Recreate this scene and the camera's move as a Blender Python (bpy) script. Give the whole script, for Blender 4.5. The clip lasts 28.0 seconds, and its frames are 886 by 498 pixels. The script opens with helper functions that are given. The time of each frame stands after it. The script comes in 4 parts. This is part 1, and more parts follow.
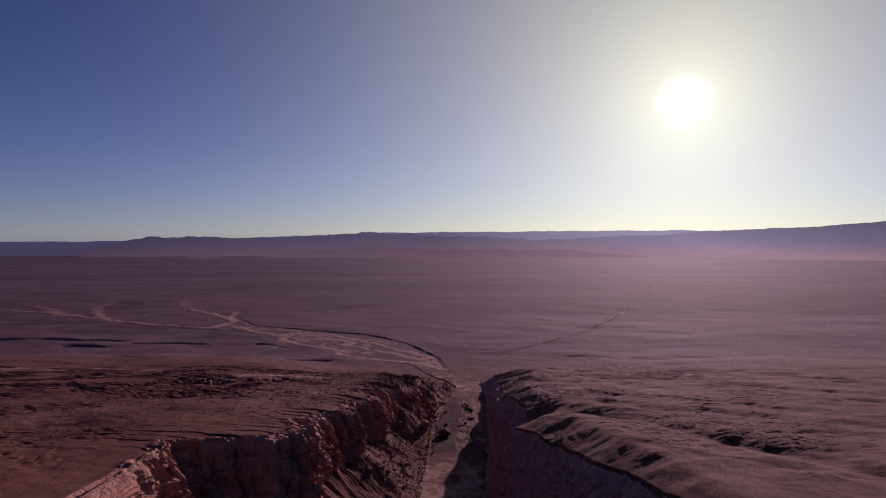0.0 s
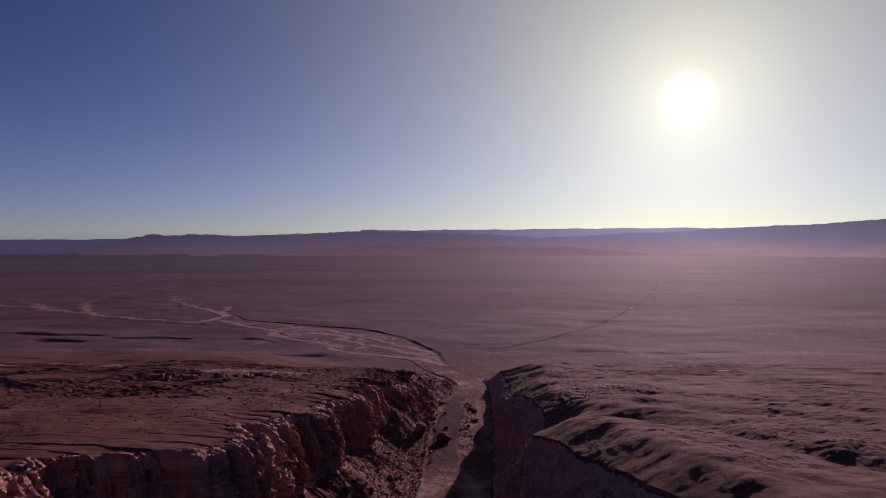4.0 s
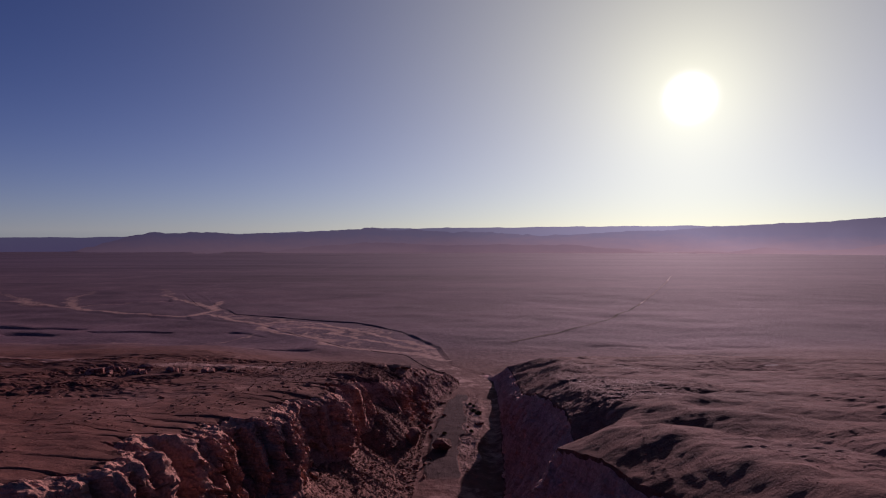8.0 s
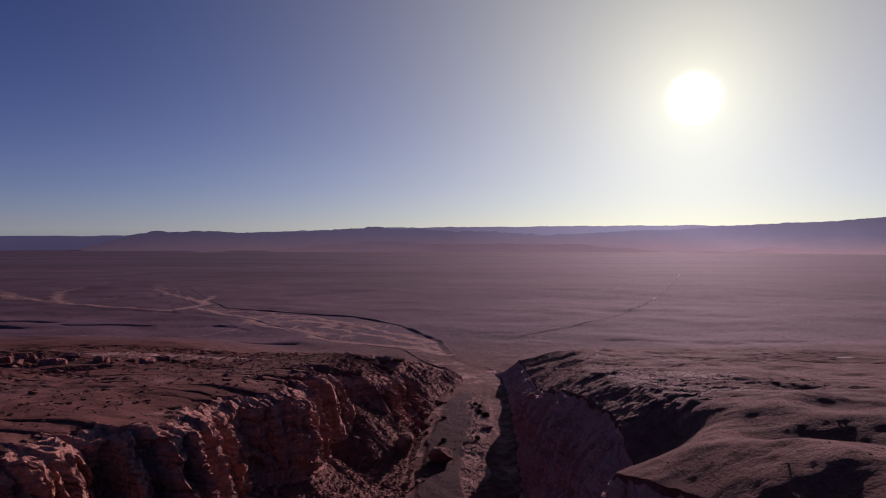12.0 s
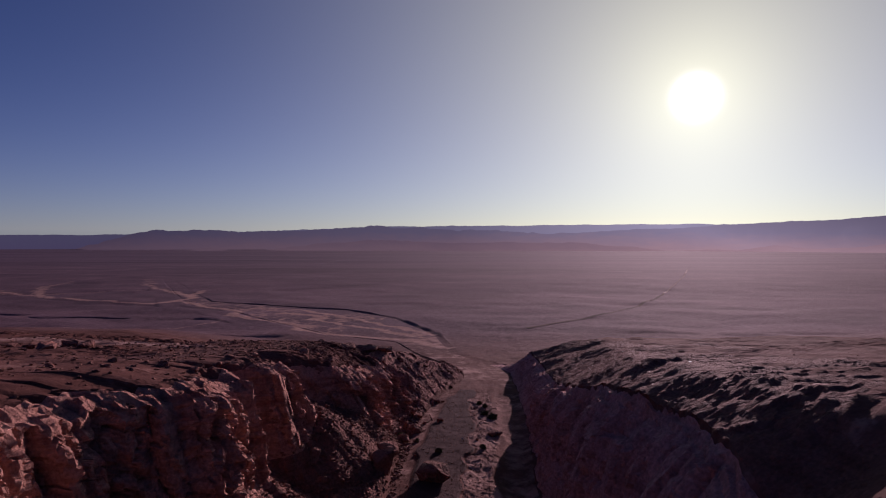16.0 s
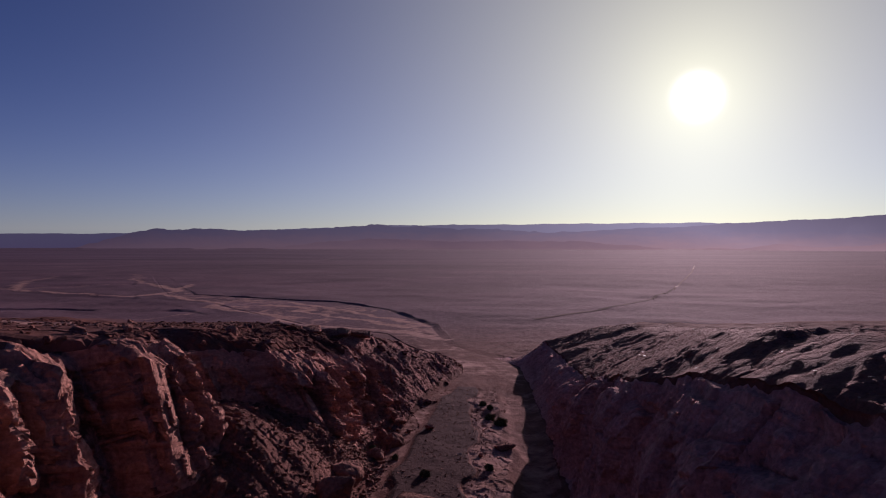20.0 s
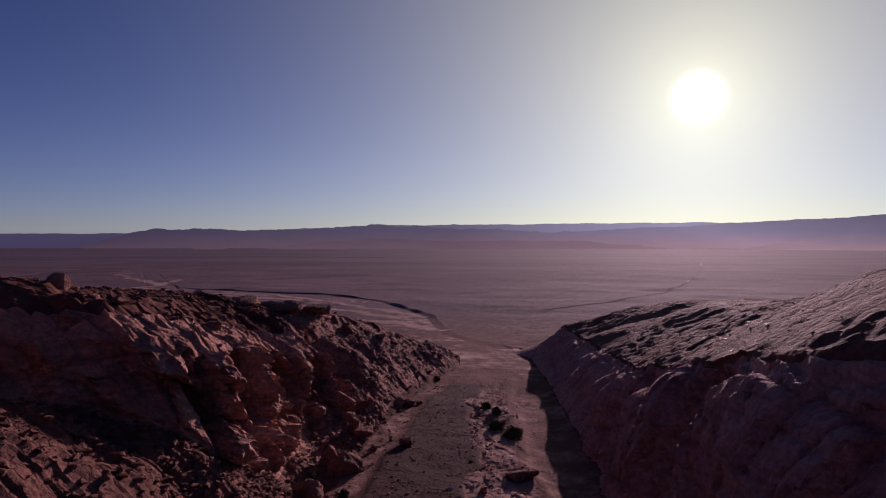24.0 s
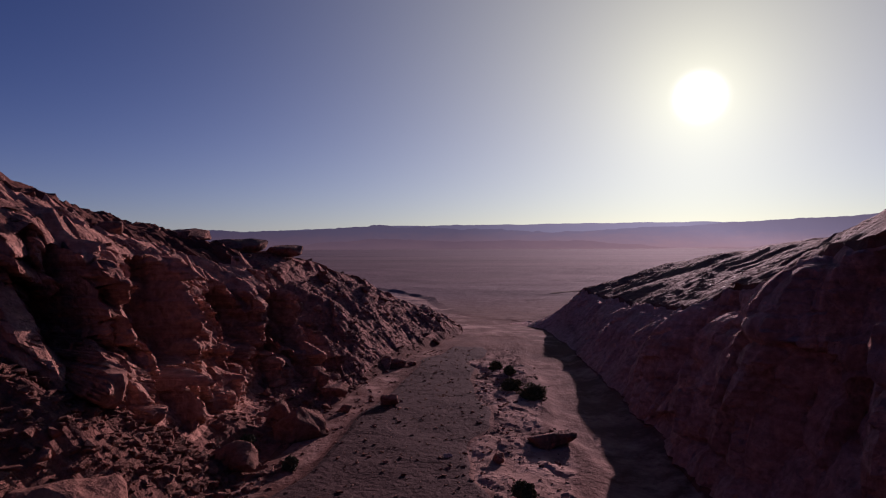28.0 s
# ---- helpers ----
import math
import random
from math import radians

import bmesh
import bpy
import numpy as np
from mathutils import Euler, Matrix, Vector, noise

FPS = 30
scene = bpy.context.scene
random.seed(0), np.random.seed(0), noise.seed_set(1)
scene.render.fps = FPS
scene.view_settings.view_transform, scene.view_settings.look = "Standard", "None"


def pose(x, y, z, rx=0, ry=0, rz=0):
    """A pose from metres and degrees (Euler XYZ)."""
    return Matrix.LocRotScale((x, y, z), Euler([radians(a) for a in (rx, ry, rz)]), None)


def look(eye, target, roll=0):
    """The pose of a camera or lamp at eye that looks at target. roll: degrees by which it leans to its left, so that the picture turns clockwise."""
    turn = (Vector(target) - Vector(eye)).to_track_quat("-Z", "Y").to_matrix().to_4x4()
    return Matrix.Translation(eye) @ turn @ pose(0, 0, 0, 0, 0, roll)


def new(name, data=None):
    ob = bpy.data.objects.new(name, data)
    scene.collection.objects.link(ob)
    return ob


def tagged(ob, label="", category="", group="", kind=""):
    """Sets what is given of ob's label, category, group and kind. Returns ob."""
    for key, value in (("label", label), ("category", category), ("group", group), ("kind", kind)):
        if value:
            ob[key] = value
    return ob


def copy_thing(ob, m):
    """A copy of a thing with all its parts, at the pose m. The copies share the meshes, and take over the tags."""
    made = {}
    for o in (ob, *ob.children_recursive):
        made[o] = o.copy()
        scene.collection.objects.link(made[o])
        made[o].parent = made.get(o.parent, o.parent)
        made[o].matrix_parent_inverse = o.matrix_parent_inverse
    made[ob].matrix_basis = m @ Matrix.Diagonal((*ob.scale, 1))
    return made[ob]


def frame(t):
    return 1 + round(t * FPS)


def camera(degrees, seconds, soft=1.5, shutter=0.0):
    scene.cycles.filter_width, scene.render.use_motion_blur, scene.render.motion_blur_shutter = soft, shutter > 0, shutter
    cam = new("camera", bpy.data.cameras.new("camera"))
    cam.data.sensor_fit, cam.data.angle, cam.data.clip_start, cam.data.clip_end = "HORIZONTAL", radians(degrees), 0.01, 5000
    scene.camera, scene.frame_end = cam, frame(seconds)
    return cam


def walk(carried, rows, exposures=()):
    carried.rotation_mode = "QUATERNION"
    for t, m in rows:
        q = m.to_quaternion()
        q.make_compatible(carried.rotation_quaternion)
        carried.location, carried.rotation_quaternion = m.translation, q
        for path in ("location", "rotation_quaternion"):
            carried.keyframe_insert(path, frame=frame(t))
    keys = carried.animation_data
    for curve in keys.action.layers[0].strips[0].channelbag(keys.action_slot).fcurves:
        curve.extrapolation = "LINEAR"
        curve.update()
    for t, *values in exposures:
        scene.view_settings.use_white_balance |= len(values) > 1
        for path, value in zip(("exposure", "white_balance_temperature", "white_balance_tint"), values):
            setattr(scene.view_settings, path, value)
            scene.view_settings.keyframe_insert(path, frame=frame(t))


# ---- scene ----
cam = camera(73, 28.0, 1.1)
PATH = [
    (0, pose(0.000, 0.000, 50.000) @ pose(0, 0, 0, 0, 0, -0.001) @ pose(0, 0, 0, 88.431, 0, 0) @ pose(0, 0, 0, 0, 0, 0.010)),
    (1, pose(0.143, 5.125, 48.540) @ pose(0, 0, 0, 0, 0, 0.049) @ pose(0, 0, 0, 88.411, 0, 0) @ pose(0, 0, 0, 0, 0, 0.002)),
    (2, pose(0.271, 10.264, 47.176) @ pose(0, 0, 0, 0, 0, 0.094) @ pose(0, 0, 0, 88.369, 0, 0) @ pose(0, 0, 0, 0, 0, -0.008)),
    (3, pose(0.413, 15.501, 45.753) @ pose(0, 0, 0, 0, 0, 0.139) @ pose(0, 0, 0, 88.325, 0, 0) @ pose(0, 0, 0, 0, 0, -0.018)),
    (3.5, pose(0.495, 18.148, 45.052) @ pose(0, 0, 0, 0, 0, 0.164) @ pose(0, 0, 0, 88.303, 0, 0) @ pose(0, 0, 0, 0, 0, -0.023)),
    (5.5, pose(0.859, 28.324, 42.221) @ pose(0, 0, 0, 0, 0, 0.250) @ pose(0, 0, 0, 88.220, 0, 0) @ pose(0, 0, 0, 0, 0, -0.037)),
    (8, pose(1.235, 41.419, 38.668) @ pose(0, 0, 0, 0, 0, 0.398) @ pose(0, 0, 0, 88.155, 0, 0) @ pose(0, 0, 0, 0, 0, -0.025)),
    (11, pose(1.601, 57.234, 33.998) @ pose(0, 0, 0, 0, 0, 0.624) @ pose(0, 0, 0, 88.140, 0, 0) @ pose(0, 0, 0, 0, 0, 0.044)),
    (12.5, pose(1.703, 65.160, 31.643) @ pose(0, 0, 0, 0, 0, 0.761) @ pose(0, 0, 0, 88.159, 0, 0) @ pose(0, 0, 0, 0, 0, 0.067)),
    (14.5, pose(2.037, 75.074, 28.645) @ pose(0, 0, 0, 0, 0, 0.835) @ pose(0, 0, 0, 88.148, 0, 0) @ pose(0, 0, 0, 0, 0, 0.054)),
    (15, pose(2.084, 77.552, 27.928) @ pose(0, 0, 0, 0, 0, 0.850) @ pose(0, 0, 0, 88.139, 0, 0) @ pose(0, 0, 0, 0, 0, 0.045)),
    (17, pose(2.272, 87.552, 25.152) @ pose(0, 0, 0, 0, 0, 0.874) @ pose(0, 0, 0, 88.090, 0, 0) @ pose(0, 0, 0, 0, 0, 0.026)),
    (19, pose(2.650, 97.552, 22.439) @ pose(0, 0, 0, 0, 0, 0.926) @ pose(0, 0, 0, 88.053, 0, 0) @ pose(0, 0, 0, 0, 0, 0.035)),
    (20, pose(2.834, 102.489, 20.823) @ pose(0, 0, 0, 0, 0, 0.980) @ pose(0, 0, 0, 88.072, 0, 0) @ pose(0, 0, 0, 0, 0, 0.039)),
    (21, pose(3.121, 107.436, 19.435) @ pose(0, 0, 0, 0, 0, 1.011) @ pose(0, 0, 0, 88.111, 0, 0) @ pose(0, 0, 0, 0, 0, 0.055)),
    (21.5, pose(3.217, 109.903, 18.776) @ pose(0, 0, 0, 0, 0, 1.022) @ pose(0, 0, 0, 88.129, 0, 0) @ pose(0, 0, 0, 0, 0, 0.062)),
    (23.5, pose(3.531, 119.354, 16.073) @ pose(0, 0, 0, 0, 0, 1.080) @ pose(0, 0, 0, 88.119, 0, 0) @ pose(0, 0, 0, 0, 0, 0.013)),
    (24, pose(3.619, 121.354, 15.377) @ pose(0, 0, 0, 0, 0, 1.087) @ pose(0, 0, 0, 88.130, 0, 0) @ pose(0, 0, 0, 0, 0, 0.001)),
    (24.5, pose(3.628, 123.172, 14.684) @ pose(0, 0, 0, 0, 0, 1.093) @ pose(0, 0, 0, 88.144, 0, 0) @ pose(0, 0, 0, 0, 0, -0.013)),
    (25, pose(3.655, 124.795, 13.995) @ pose(0, 0, 0, 0, 0, 1.099) @ pose(0, 0, 0, 88.156, 0, 0) @ pose(0, 0, 0, 0, 0, -0.034)),
    (25.5, pose(3.702, 126.216, 13.339) @ pose(0, 0, 0, 0, 0, 1.109) @ pose(0, 0, 0, 88.167, 0, 0) @ pose(0, 0, 0, 0, 0, -0.058)),
    (26, pose(3.745, 127.479, 12.657) @ pose(0, 0, 0, 0, 0, 1.126) @ pose(0, 0, 0, 88.176, 0, 0) @ pose(0, 0, 0, 0, 0, -0.091)),
    (26.5, pose(3.748, 128.600, 11.992) @ pose(0, 0, 0, 0, 0, 1.153) @ pose(0, 0, 0, 88.188, 0, 0) @ pose(0, 0, 0, 0, 0, -0.129)),
    (27, pose(3.674, 129.572, 11.320) @ pose(0, 0, 0, 0, 0, 1.189) @ pose(0, 0, 0, 88.203, 0, 0) @ pose(0, 0, 0, 0, 0, -0.172)),
    (27.5, pose(3.783, 130.342, 10.656) @ pose(0, 0, 0, 0, 0, 1.230) @ pose(0, 0, 0, 88.221, 0, 0) @ pose(0, 0, 0, 0, 0, -0.215)),
    (28, pose(3.688, 130.909, 10.001) @ pose(0, 0, 0, 0, 0, 1.278) @ pose(0, 0, 0, 88.240, 0, 0) @ pose(0, 0, 0, 0, 0, -0.258)),
]
walk(cam, PATH, [(0, 0.0, 6150, 48), (28, 0.0, 6150, 48)])

# ---- light ----
SUN = Vector((0.3651, 0.9097, 0.1979)).normalized()
world = bpy.data.worlds.new("desert_sky")
scene.world = world
world.use_nodes = True
wt = world.node_tree
wt.nodes.clear()


def wnode(kind, **kw):
    n = wt.nodes.new(kind)
    for k, v in kw.items():
        if k == "op":
            n.operation = v
        else:
            n.inputs[int(k[1:])].default_value = v
    return n


def wmath(op, a, b=None):
    n = wt.nodes.new("ShaderNodeMath")
    n.operation = op
    for i, v in enumerate((a, b)):
        if v is None:
            continue
        if isinstance(v, (int, float)):
            n.inputs[i].default_value = v
        else:
            wt.links.new(v, n.inputs[i])
    return n.outputs[0]


sky = wt.nodes.new("ShaderNodeTexSky")
sky.sky_type, sky.sun_disc = "NISHITA", False
sky.sun_elevation = math.asin(SUN.z)
sky.sun_rotation = math.atan2(SUN.x, SUN.y)
sky.altitude, sky.air_density, sky.dust_density, sky.ozone_density = 2400, 1.0, 0.25, 3.0
tex = wt.nodes.new("ShaderNodeTexCoord")
dot = wnode("ShaderNodeVectorMath", op="DOT_PRODUCT")
wt.links.new(tex.outputs["Generated"], dot.inputs[0])
dot.inputs[1].default_value = SUN
angle = wmath("ARCCOSINE", wmath("MINIMUM", dot.outputs["Value"], 0.999999))


def aureole(width, power, tint, amount):
    """Light scattered round the sun, fading with the angle from it."""
    fall = wmath("POWER", 2.71828, wmath("MULTIPLY", wmath("POWER", wmath("DIVIDE", angle, width), power), -1.0))
    n = wnode("ShaderNodeVectorMath", op="SCALE", _0=tint)
    wt.links.new(wmath("MULTIPLY", fall, amount), n.inputs["Scale"])
    return n.outputs[0]


def wadd(a, b):
    n = wnode("ShaderNodeVectorMath", op="ADD")
    wt.links.new(a, n.inputs[0])
    wt.links.new(b, n.inputs[1])
    return n.outputs[0]


SKY_STRENGTH = 0.028
base = wnode("ShaderNodeVectorMath", op="SCALE")
clear = wnode("ShaderNodeVectorMath", op="MULTIPLY")
wt.links.new(sky.outputs[0], clear.inputs[0])
clear.inputs[1].default_value = (0.62, 0.91, 1.39)
wt.links.new(clear.outputs[0], base.inputs[0])
base.inputs["Scale"].default_value = SKY_STRENGTH
glow = wadd(aureole(0.026, 3.0, (1.0, 1.0, 0.92), 3.0), aureole(0.11, 1.1, (0.86, 1.0, 0.44), 0.58))
glow = wadd(glow, aureole(0.50, 1.9, (0.88, 0.94, 0.47), 0.29))
glow = wadd(glow, aureole(0.34, 1.8, (0.90, 1.0, 0.26), 0.14))
split = wt.nodes.new("ShaderNodeSeparateXYZ")
wt.links.new(tex.outputs["Generated"], split.inputs[0])
low = wmath("POWER", 2.71828, wmath("DIVIDE", wmath("ABSOLUTE", split.outputs["Z"]), -0.09))
pale = wnode("ShaderNodeVectorMath", op="SCALE", _0=(0.98, 1.0, 0.68))
wt.links.new(wmath("MULTIPLY", low, 0.10), pale.inputs["Scale"])
glow = wadd(glow, pale.outputs[0])
# dust low in the air brightens the sky under the sun
dust = wmath("MULTIPLY", wmath("POWER", 2.71828, wmath("DIVIDE", wmath("ABSOLUTE", split.outputs["Z"]), -0.17)),
             wmath("POWER", 2.71828, wmath("MULTIPLY", wmath("POWER", wmath("DIVIDE", angle, 0.72), 2.0), -1.0)))
dusty = wnode("ShaderNodeVectorMath", op="SCALE", _0=(0.94, 1.0, 0.26))
wt.links.new(wmath("MULTIPLY", dust, 0.22), dusty.inputs["Scale"])
glow = wadd(glow, dusty.outputs[0])
back = wt.nodes.new("ShaderNodeBackground")
wt.links.new(wadd(base.outputs[0], glow), back.inputs["Color"])
wout = wt.nodes.new("ShaderNodeOutputWorld")
wt.links.new(back.outputs[0], wout.inputs["Surface"])

lamp = bpy.data.lights.new("sun", "SUN")
lamp.energy, lamp.angle, lamp.color = 3.6, radians(0.6), (1.0, 0.80, 0.69)
sun = new("sun", lamp)
sun.matrix_world = look(SUN * 100, (0, 0, 0))

# ---- numeric noise ----
def h32(*ints):
    h = np.full(np.shape(ints[0]), 2166136261, np.uint32)
    for k, v in enumerate(ints):
        h = (h ^ (np.asarray(v).astype(np.int64) & 0xFFFFFFFF).astype(np.uint32)) * np.uint32(16777619 + 2 * k)
        h ^= h >> np.uint32(15)
        h = h * np.uint32(2246822519)
        h ^= h >> np.uint32(13)
    return (h & np.uint32(0xFFFFFF)).astype(np.float64) / 16777215.0


def vn2(x, y, seed=0):
    """Smooth value noise, -1 to 1."""
    xi, yi = np.floor(x), np.floor(y)
    fx, fy = x - xi, y - yi
    fx, fy = fx * fx * fx * (fx * (fx * 6 - 15) + 10), fy * fy * fy * (fy * (fy * 6 - 15) + 10)
    s = np.full(np.shape(x), seed)
    a = h32(xi, yi, s) * (1 - fx) + h32(xi + 1, yi, s) * fx
    b = h32(xi, yi + 1, s) * (1 - fx) + h32(xi + 1, yi + 1, s) * fx
    return (a * (1 - fy) + b * fy) * 2 - 1


def vn3(x, y, z, seed=0):
    zi = np.floor(z)
    fz = z - zi
    fz = fz * fz * (3 - 2 * fz)
    xi, yi = np.floor(x), np.floor(y)
    fx, fy = x - xi, y - yi
    fx, fy = fx * fx * (3 - 2 * fx), fy * fy * (3 - 2 * fy)
    s = np.full(np.shape(x), seed)
    out = 0
    for k in (0, 1):
        a = h32(xi, yi, zi + k, s) * (1 - fx) + h32(xi + 1, yi, zi + k, s) * fx
        b = h32(xi, yi + 1, zi + k, s) * (1 - fx) + h32(xi + 1, yi + 1, zi + k, s) * fx
        out = out + (a * (1 - fy) + b * fy) * (fz if k else 1 - fz)
    return out * 2 - 1


def fbm2(x, y, octaves, seed=0, gain=0.5):
    out, amp = 0, 1.0
    for o in range(octaves):
        c, s = math.cos(0.7 * o), math.sin(0.7 * o)
        f = 2.03**o
        out = out + amp * vn2((c * x - s * y) * f + 17 * o, (s * x + c * y) * f - 9 * o, seed + o)
        amp *= gain
    return out


def ridge2(x, y, octaves, seed=0):
    out, amp = 0, 1.0
    for o in range(octaves):
        out = out + amp * (1 - 2 * np.abs(vn2(x * 2.1**o + 5 * o, y * 2.1**o, seed + o)))
        amp *= 0.5
    return out


def sstep(a, b, v):
    t = np.clip((v - a) / (b - a), 0, 1)
    return t * t * (3 - 2 * t)


def smax(a, b, k):
    return 0.5 * (a + b + np.sqrt((a - b) ** 2 + k * k))


def cells1(x, seed=0, spread=0.75):
    """Jittered cells of size 1 on a line: the cell's number and the distance to its edge."""
    i = np.floor(x)
    d1, d2, who = np.full(x.shape, 9.0), np.full(x.shape, 9.0), np.zeros(x.shape)
    for k in (-1, 0, 1):
        c = i + k
        d = np.abs(x - (c + 0.5 + spread * (h32(c, np.full(x.shape, seed)) - 0.5)))
        near = d < d1
        d2 = np.where(near, d1, np.minimum(d2, d))
        who = np.where(near, c, who)
        d1 = np.minimum(d1, d)
    return who, (d2 - d1) * 0.5


def blocks(s, z, wide, tall, seed, turned=0.0):
    """Upright columns broken by cross joints into blocks: how far each stands out, and the depth of the joints."""
    k = np.full(s.shape, seed)
    col, gap = cells1(s / wide, seed)
    lift = z / (tall * (0.6 + 0.9 * h32(col, k + 1))) + 7 * h32(col, k + 2)
    row, seam = cells1(lift + 0.12 * (s / wide - col) * (h32(col, k + 3) - 0.5) * 4, seed + 9)
    yaw = ((h32(col, row, k + 5) - 0.5) - turned) * (s / wide - col - 0.5) + 0.6 * (h32(col, row, k + 7) - 0.5) * (lift - row - 0.5)
    out = 1.0 * (h32(col, k + 4) - 0.5) + 0.75 * (h32(col, row, k + 6) - 0.5) + 0.8 * yaw
    slot = np.exp(-((gap / 0.09) ** 2)) * np.maximum(0, 1.7 * h32(col, row, k + 8) - 0.3)
    return out - 0.75 * slot - 0.28 * np.exp(-((seam / 0.045) ** 2))


def facets(a, b, seed, tilt=1.1, lean=0.0):
    """Jittered cells on a plane, each a tilted facet set in or out: height, and nearness to the joints."""
    ai, bi = np.floor(a), np.floor(b)
    d1, d2 = np.full(a.shape, 9.0), np.full(a.shape, 9.0)
    wa, wb, oa, ob = (np.zeros(a.shape) for _ in range(4))
    k = np.full(a.shape, seed)
    for i in (-1, 0, 1):
        for j in (-1, 0, 1):
            ca, cb = ai + i, bi + j
            da = a - ca - 0.5 - 0.85 * (h32(ca, cb, k) - 0.5)
            db = b - cb - 0.5 - 0.85 * (h32(ca, cb, k + 1) - 0.5)
            d = np.sqrt(da * da + db * db)
            near = d < d1
            d2 = np.where(near, d1, np.minimum(d2, d))
            wa, wb, oa, ob = (np.where(near, n, o) for n, o in ((ca, wa), (cb, wb), (da, oa), (db, ob)))
            d1 = np.minimum(d1, d)
    v = h32(wa, wb, k + 2) - 0.5 + tilt * ((h32(wa, wb, k + 3) - 0.5) * oa + (h32(wa, wb, k + 4) - 0.5) * ob) + lean * oa
    return v, d2 - d1


def rocky(x, y, seed, size=3.0):
    """Broken bedrock seen from above: blocks at three sizes."""
    wx, wy = x + 0.4 * vn2(x / 1.3, y / 1.3, seed + 40), y + 0.4 * vn2(x / 1.3, y / 1.3, seed + 41)
    a, ga = facets(wx / size, wy / (1.2 * size), seed)
    b, gb = facets(wx / (0.42 * size), wy / (0.46 * size), seed + 10)
    c, gc = facets(wx / (0.17 * size), wy / (0.18 * size), seed + 20)
    out = 0.36 * size * a + 0.19 * size * b + 0.08 * size * c
    return out - 0.10 * size * np.exp(-((ga / 0.07) ** 2)) - 0.05 * size * np.exp(-((gb / 0.1) ** 2))


# ---- the lie of the land: lines along the canyon ----
STATIONS = [-400, 40, 70, 90, 100, 115, 130, 140, 147, 155, 162, 172, 187, 205, 224, 245, 260, 309, 345, 365, 400, 485, 600, 5200]


def along(values, width=6):
    """A smooth function of y through one value a station."""
    fine = np.arange(-400, 620, 1.0)
    v = np.interp(fine, STATIONS, values)
    k = np.hanning(2 * width + 1)
    k /= k.sum()
    v = np.convolve(np.pad(v, width, mode="edge"), k, "valid")
    return lambda y: np.where(y < 610, np.interp(y, fine, v), values[-1])


def through_points(pairs, width=3):
    """A smooth function of y through pairs of y and value, carried on to the stations far away."""
    ys, vs = [p[0] for p in pairs], [p[1] for p in pairs]
    fine = np.arange(-400, 620, 1.0)
    k = np.hanning(2 * width + 1)
    v = np.convolve(np.pad(np.interp(fine, ys, vs), width, mode="edge"), k / k.sum(), "valid")
    return lambda y: np.where(y < 610, np.interp(y, fine, v), vs[-1])


rim_left = through_points([(-400, -60), (40, -27), (52, -27.5), (62, -30), (69, -28), (74, -19.5), (80, -17), (84, -19.5), (90, -19.6), (100, -14.4), (104, -15.2), (108, -16.8), (115, -16.6), (116.5, -13.6), (121, -13.2), (126.5, -12.6),
                           (128.5, -15.8), (131, -16.2), (132.5, -12.6), (137, -12.4), (139, -15.4), (143, -15.4), (145.5, -8.8), (148, -7.8), (160, -7.7), (161.5, -6.3), (165, -6.3), (167, -7.6), (172, -7.2),
                           (187, -1.6), (196, 0.0), (205, -0.6), (224, -9), (245, -16), (260, -38), (309, -75), (345, -100), (365, -123), (400, -143), (485, -189), (600, -250)], 2)
cliff_foot = through_points([(-400, -56), (40, -24), (52, -25), (62, -27.5), (69, -25.5), (74, -17.8), (80, -15.4), (84, -17.5), (90, -17.6), (100, -12.8), (104, -13.6), (108, -15.2), (115, -15.0), (116.5, -12.2), (121, -11.8), (126.5, -11.2),
                             (128.5, -14.2), (131, -14.6), (132.5, -11.2), (137, -11.0), (139, -14.0), (143, -14.0), (145.5, -6.8), (148, -5.4), (160, -5.2), (161.5, -4.3), (165, -4.4), (167, -7.2), (172, -6.8),
                             (187, -1.1), (196, 0.8), (205, 0.4), (224, -8), (245, -15), (260, -36.5), (309, -73.5), (345, -98.5), (365, -121.5), (400, -141.5), (485, -187), (600, -249)], 2)
talus_toe = through_points([(-400, -40), (40, -16), (70, -9), (90, -6), (100, -4.5), (115, -4.0), (130, -3.8), (140, -3.7), (147, -3.2), (155, -2.3), (162, -1.6), (172, 0.4), (187, 4.2), (196, 4.2), (205, 2.2), (224, -6.5), (245, -13), (260, -35),
                            (309, -72), (345, -97), (365, -120), (400, -140), (485, -186), (600, -248)])
wall_foot = through_points([(-400, 12), (40, 9), (70, 7.5), (90, 6.6), (100, 6.8), (115, 7.8), (130, 9.8), (140, 10.2), (147, 10.8), (155, 11.7), (162, 11.9), (172, 12.4), (187, 12.8), (196, 13.0), (205, 10.4), (214, 6.4), (224, 2.0), (245, -1), (260, -3),
                            (309, -20), (345, -44), (365, -77), (400, -127), (485, -172), (600, -238)])
wall_mid = through_points([(-400, 26), (40, 15.5), (70, 12.6), (90, 10.6), (100, 10.3), (107, 11.6), (115, 12.4), (130, 12.2), (140, 12.4), (147, 12.8), (155, 13.4), (162, 13.6), (172, 14.4), (187, 15.0), (196, 14.8), (205, 12.0), (214, 7.8), (224, 3.0), (245, 0.2),
                           (260, -2.0), (309, -19.2), (345, -43.2), (365, -76.2), (400, -126.2), (485, -171.4), (600, -237.5)])
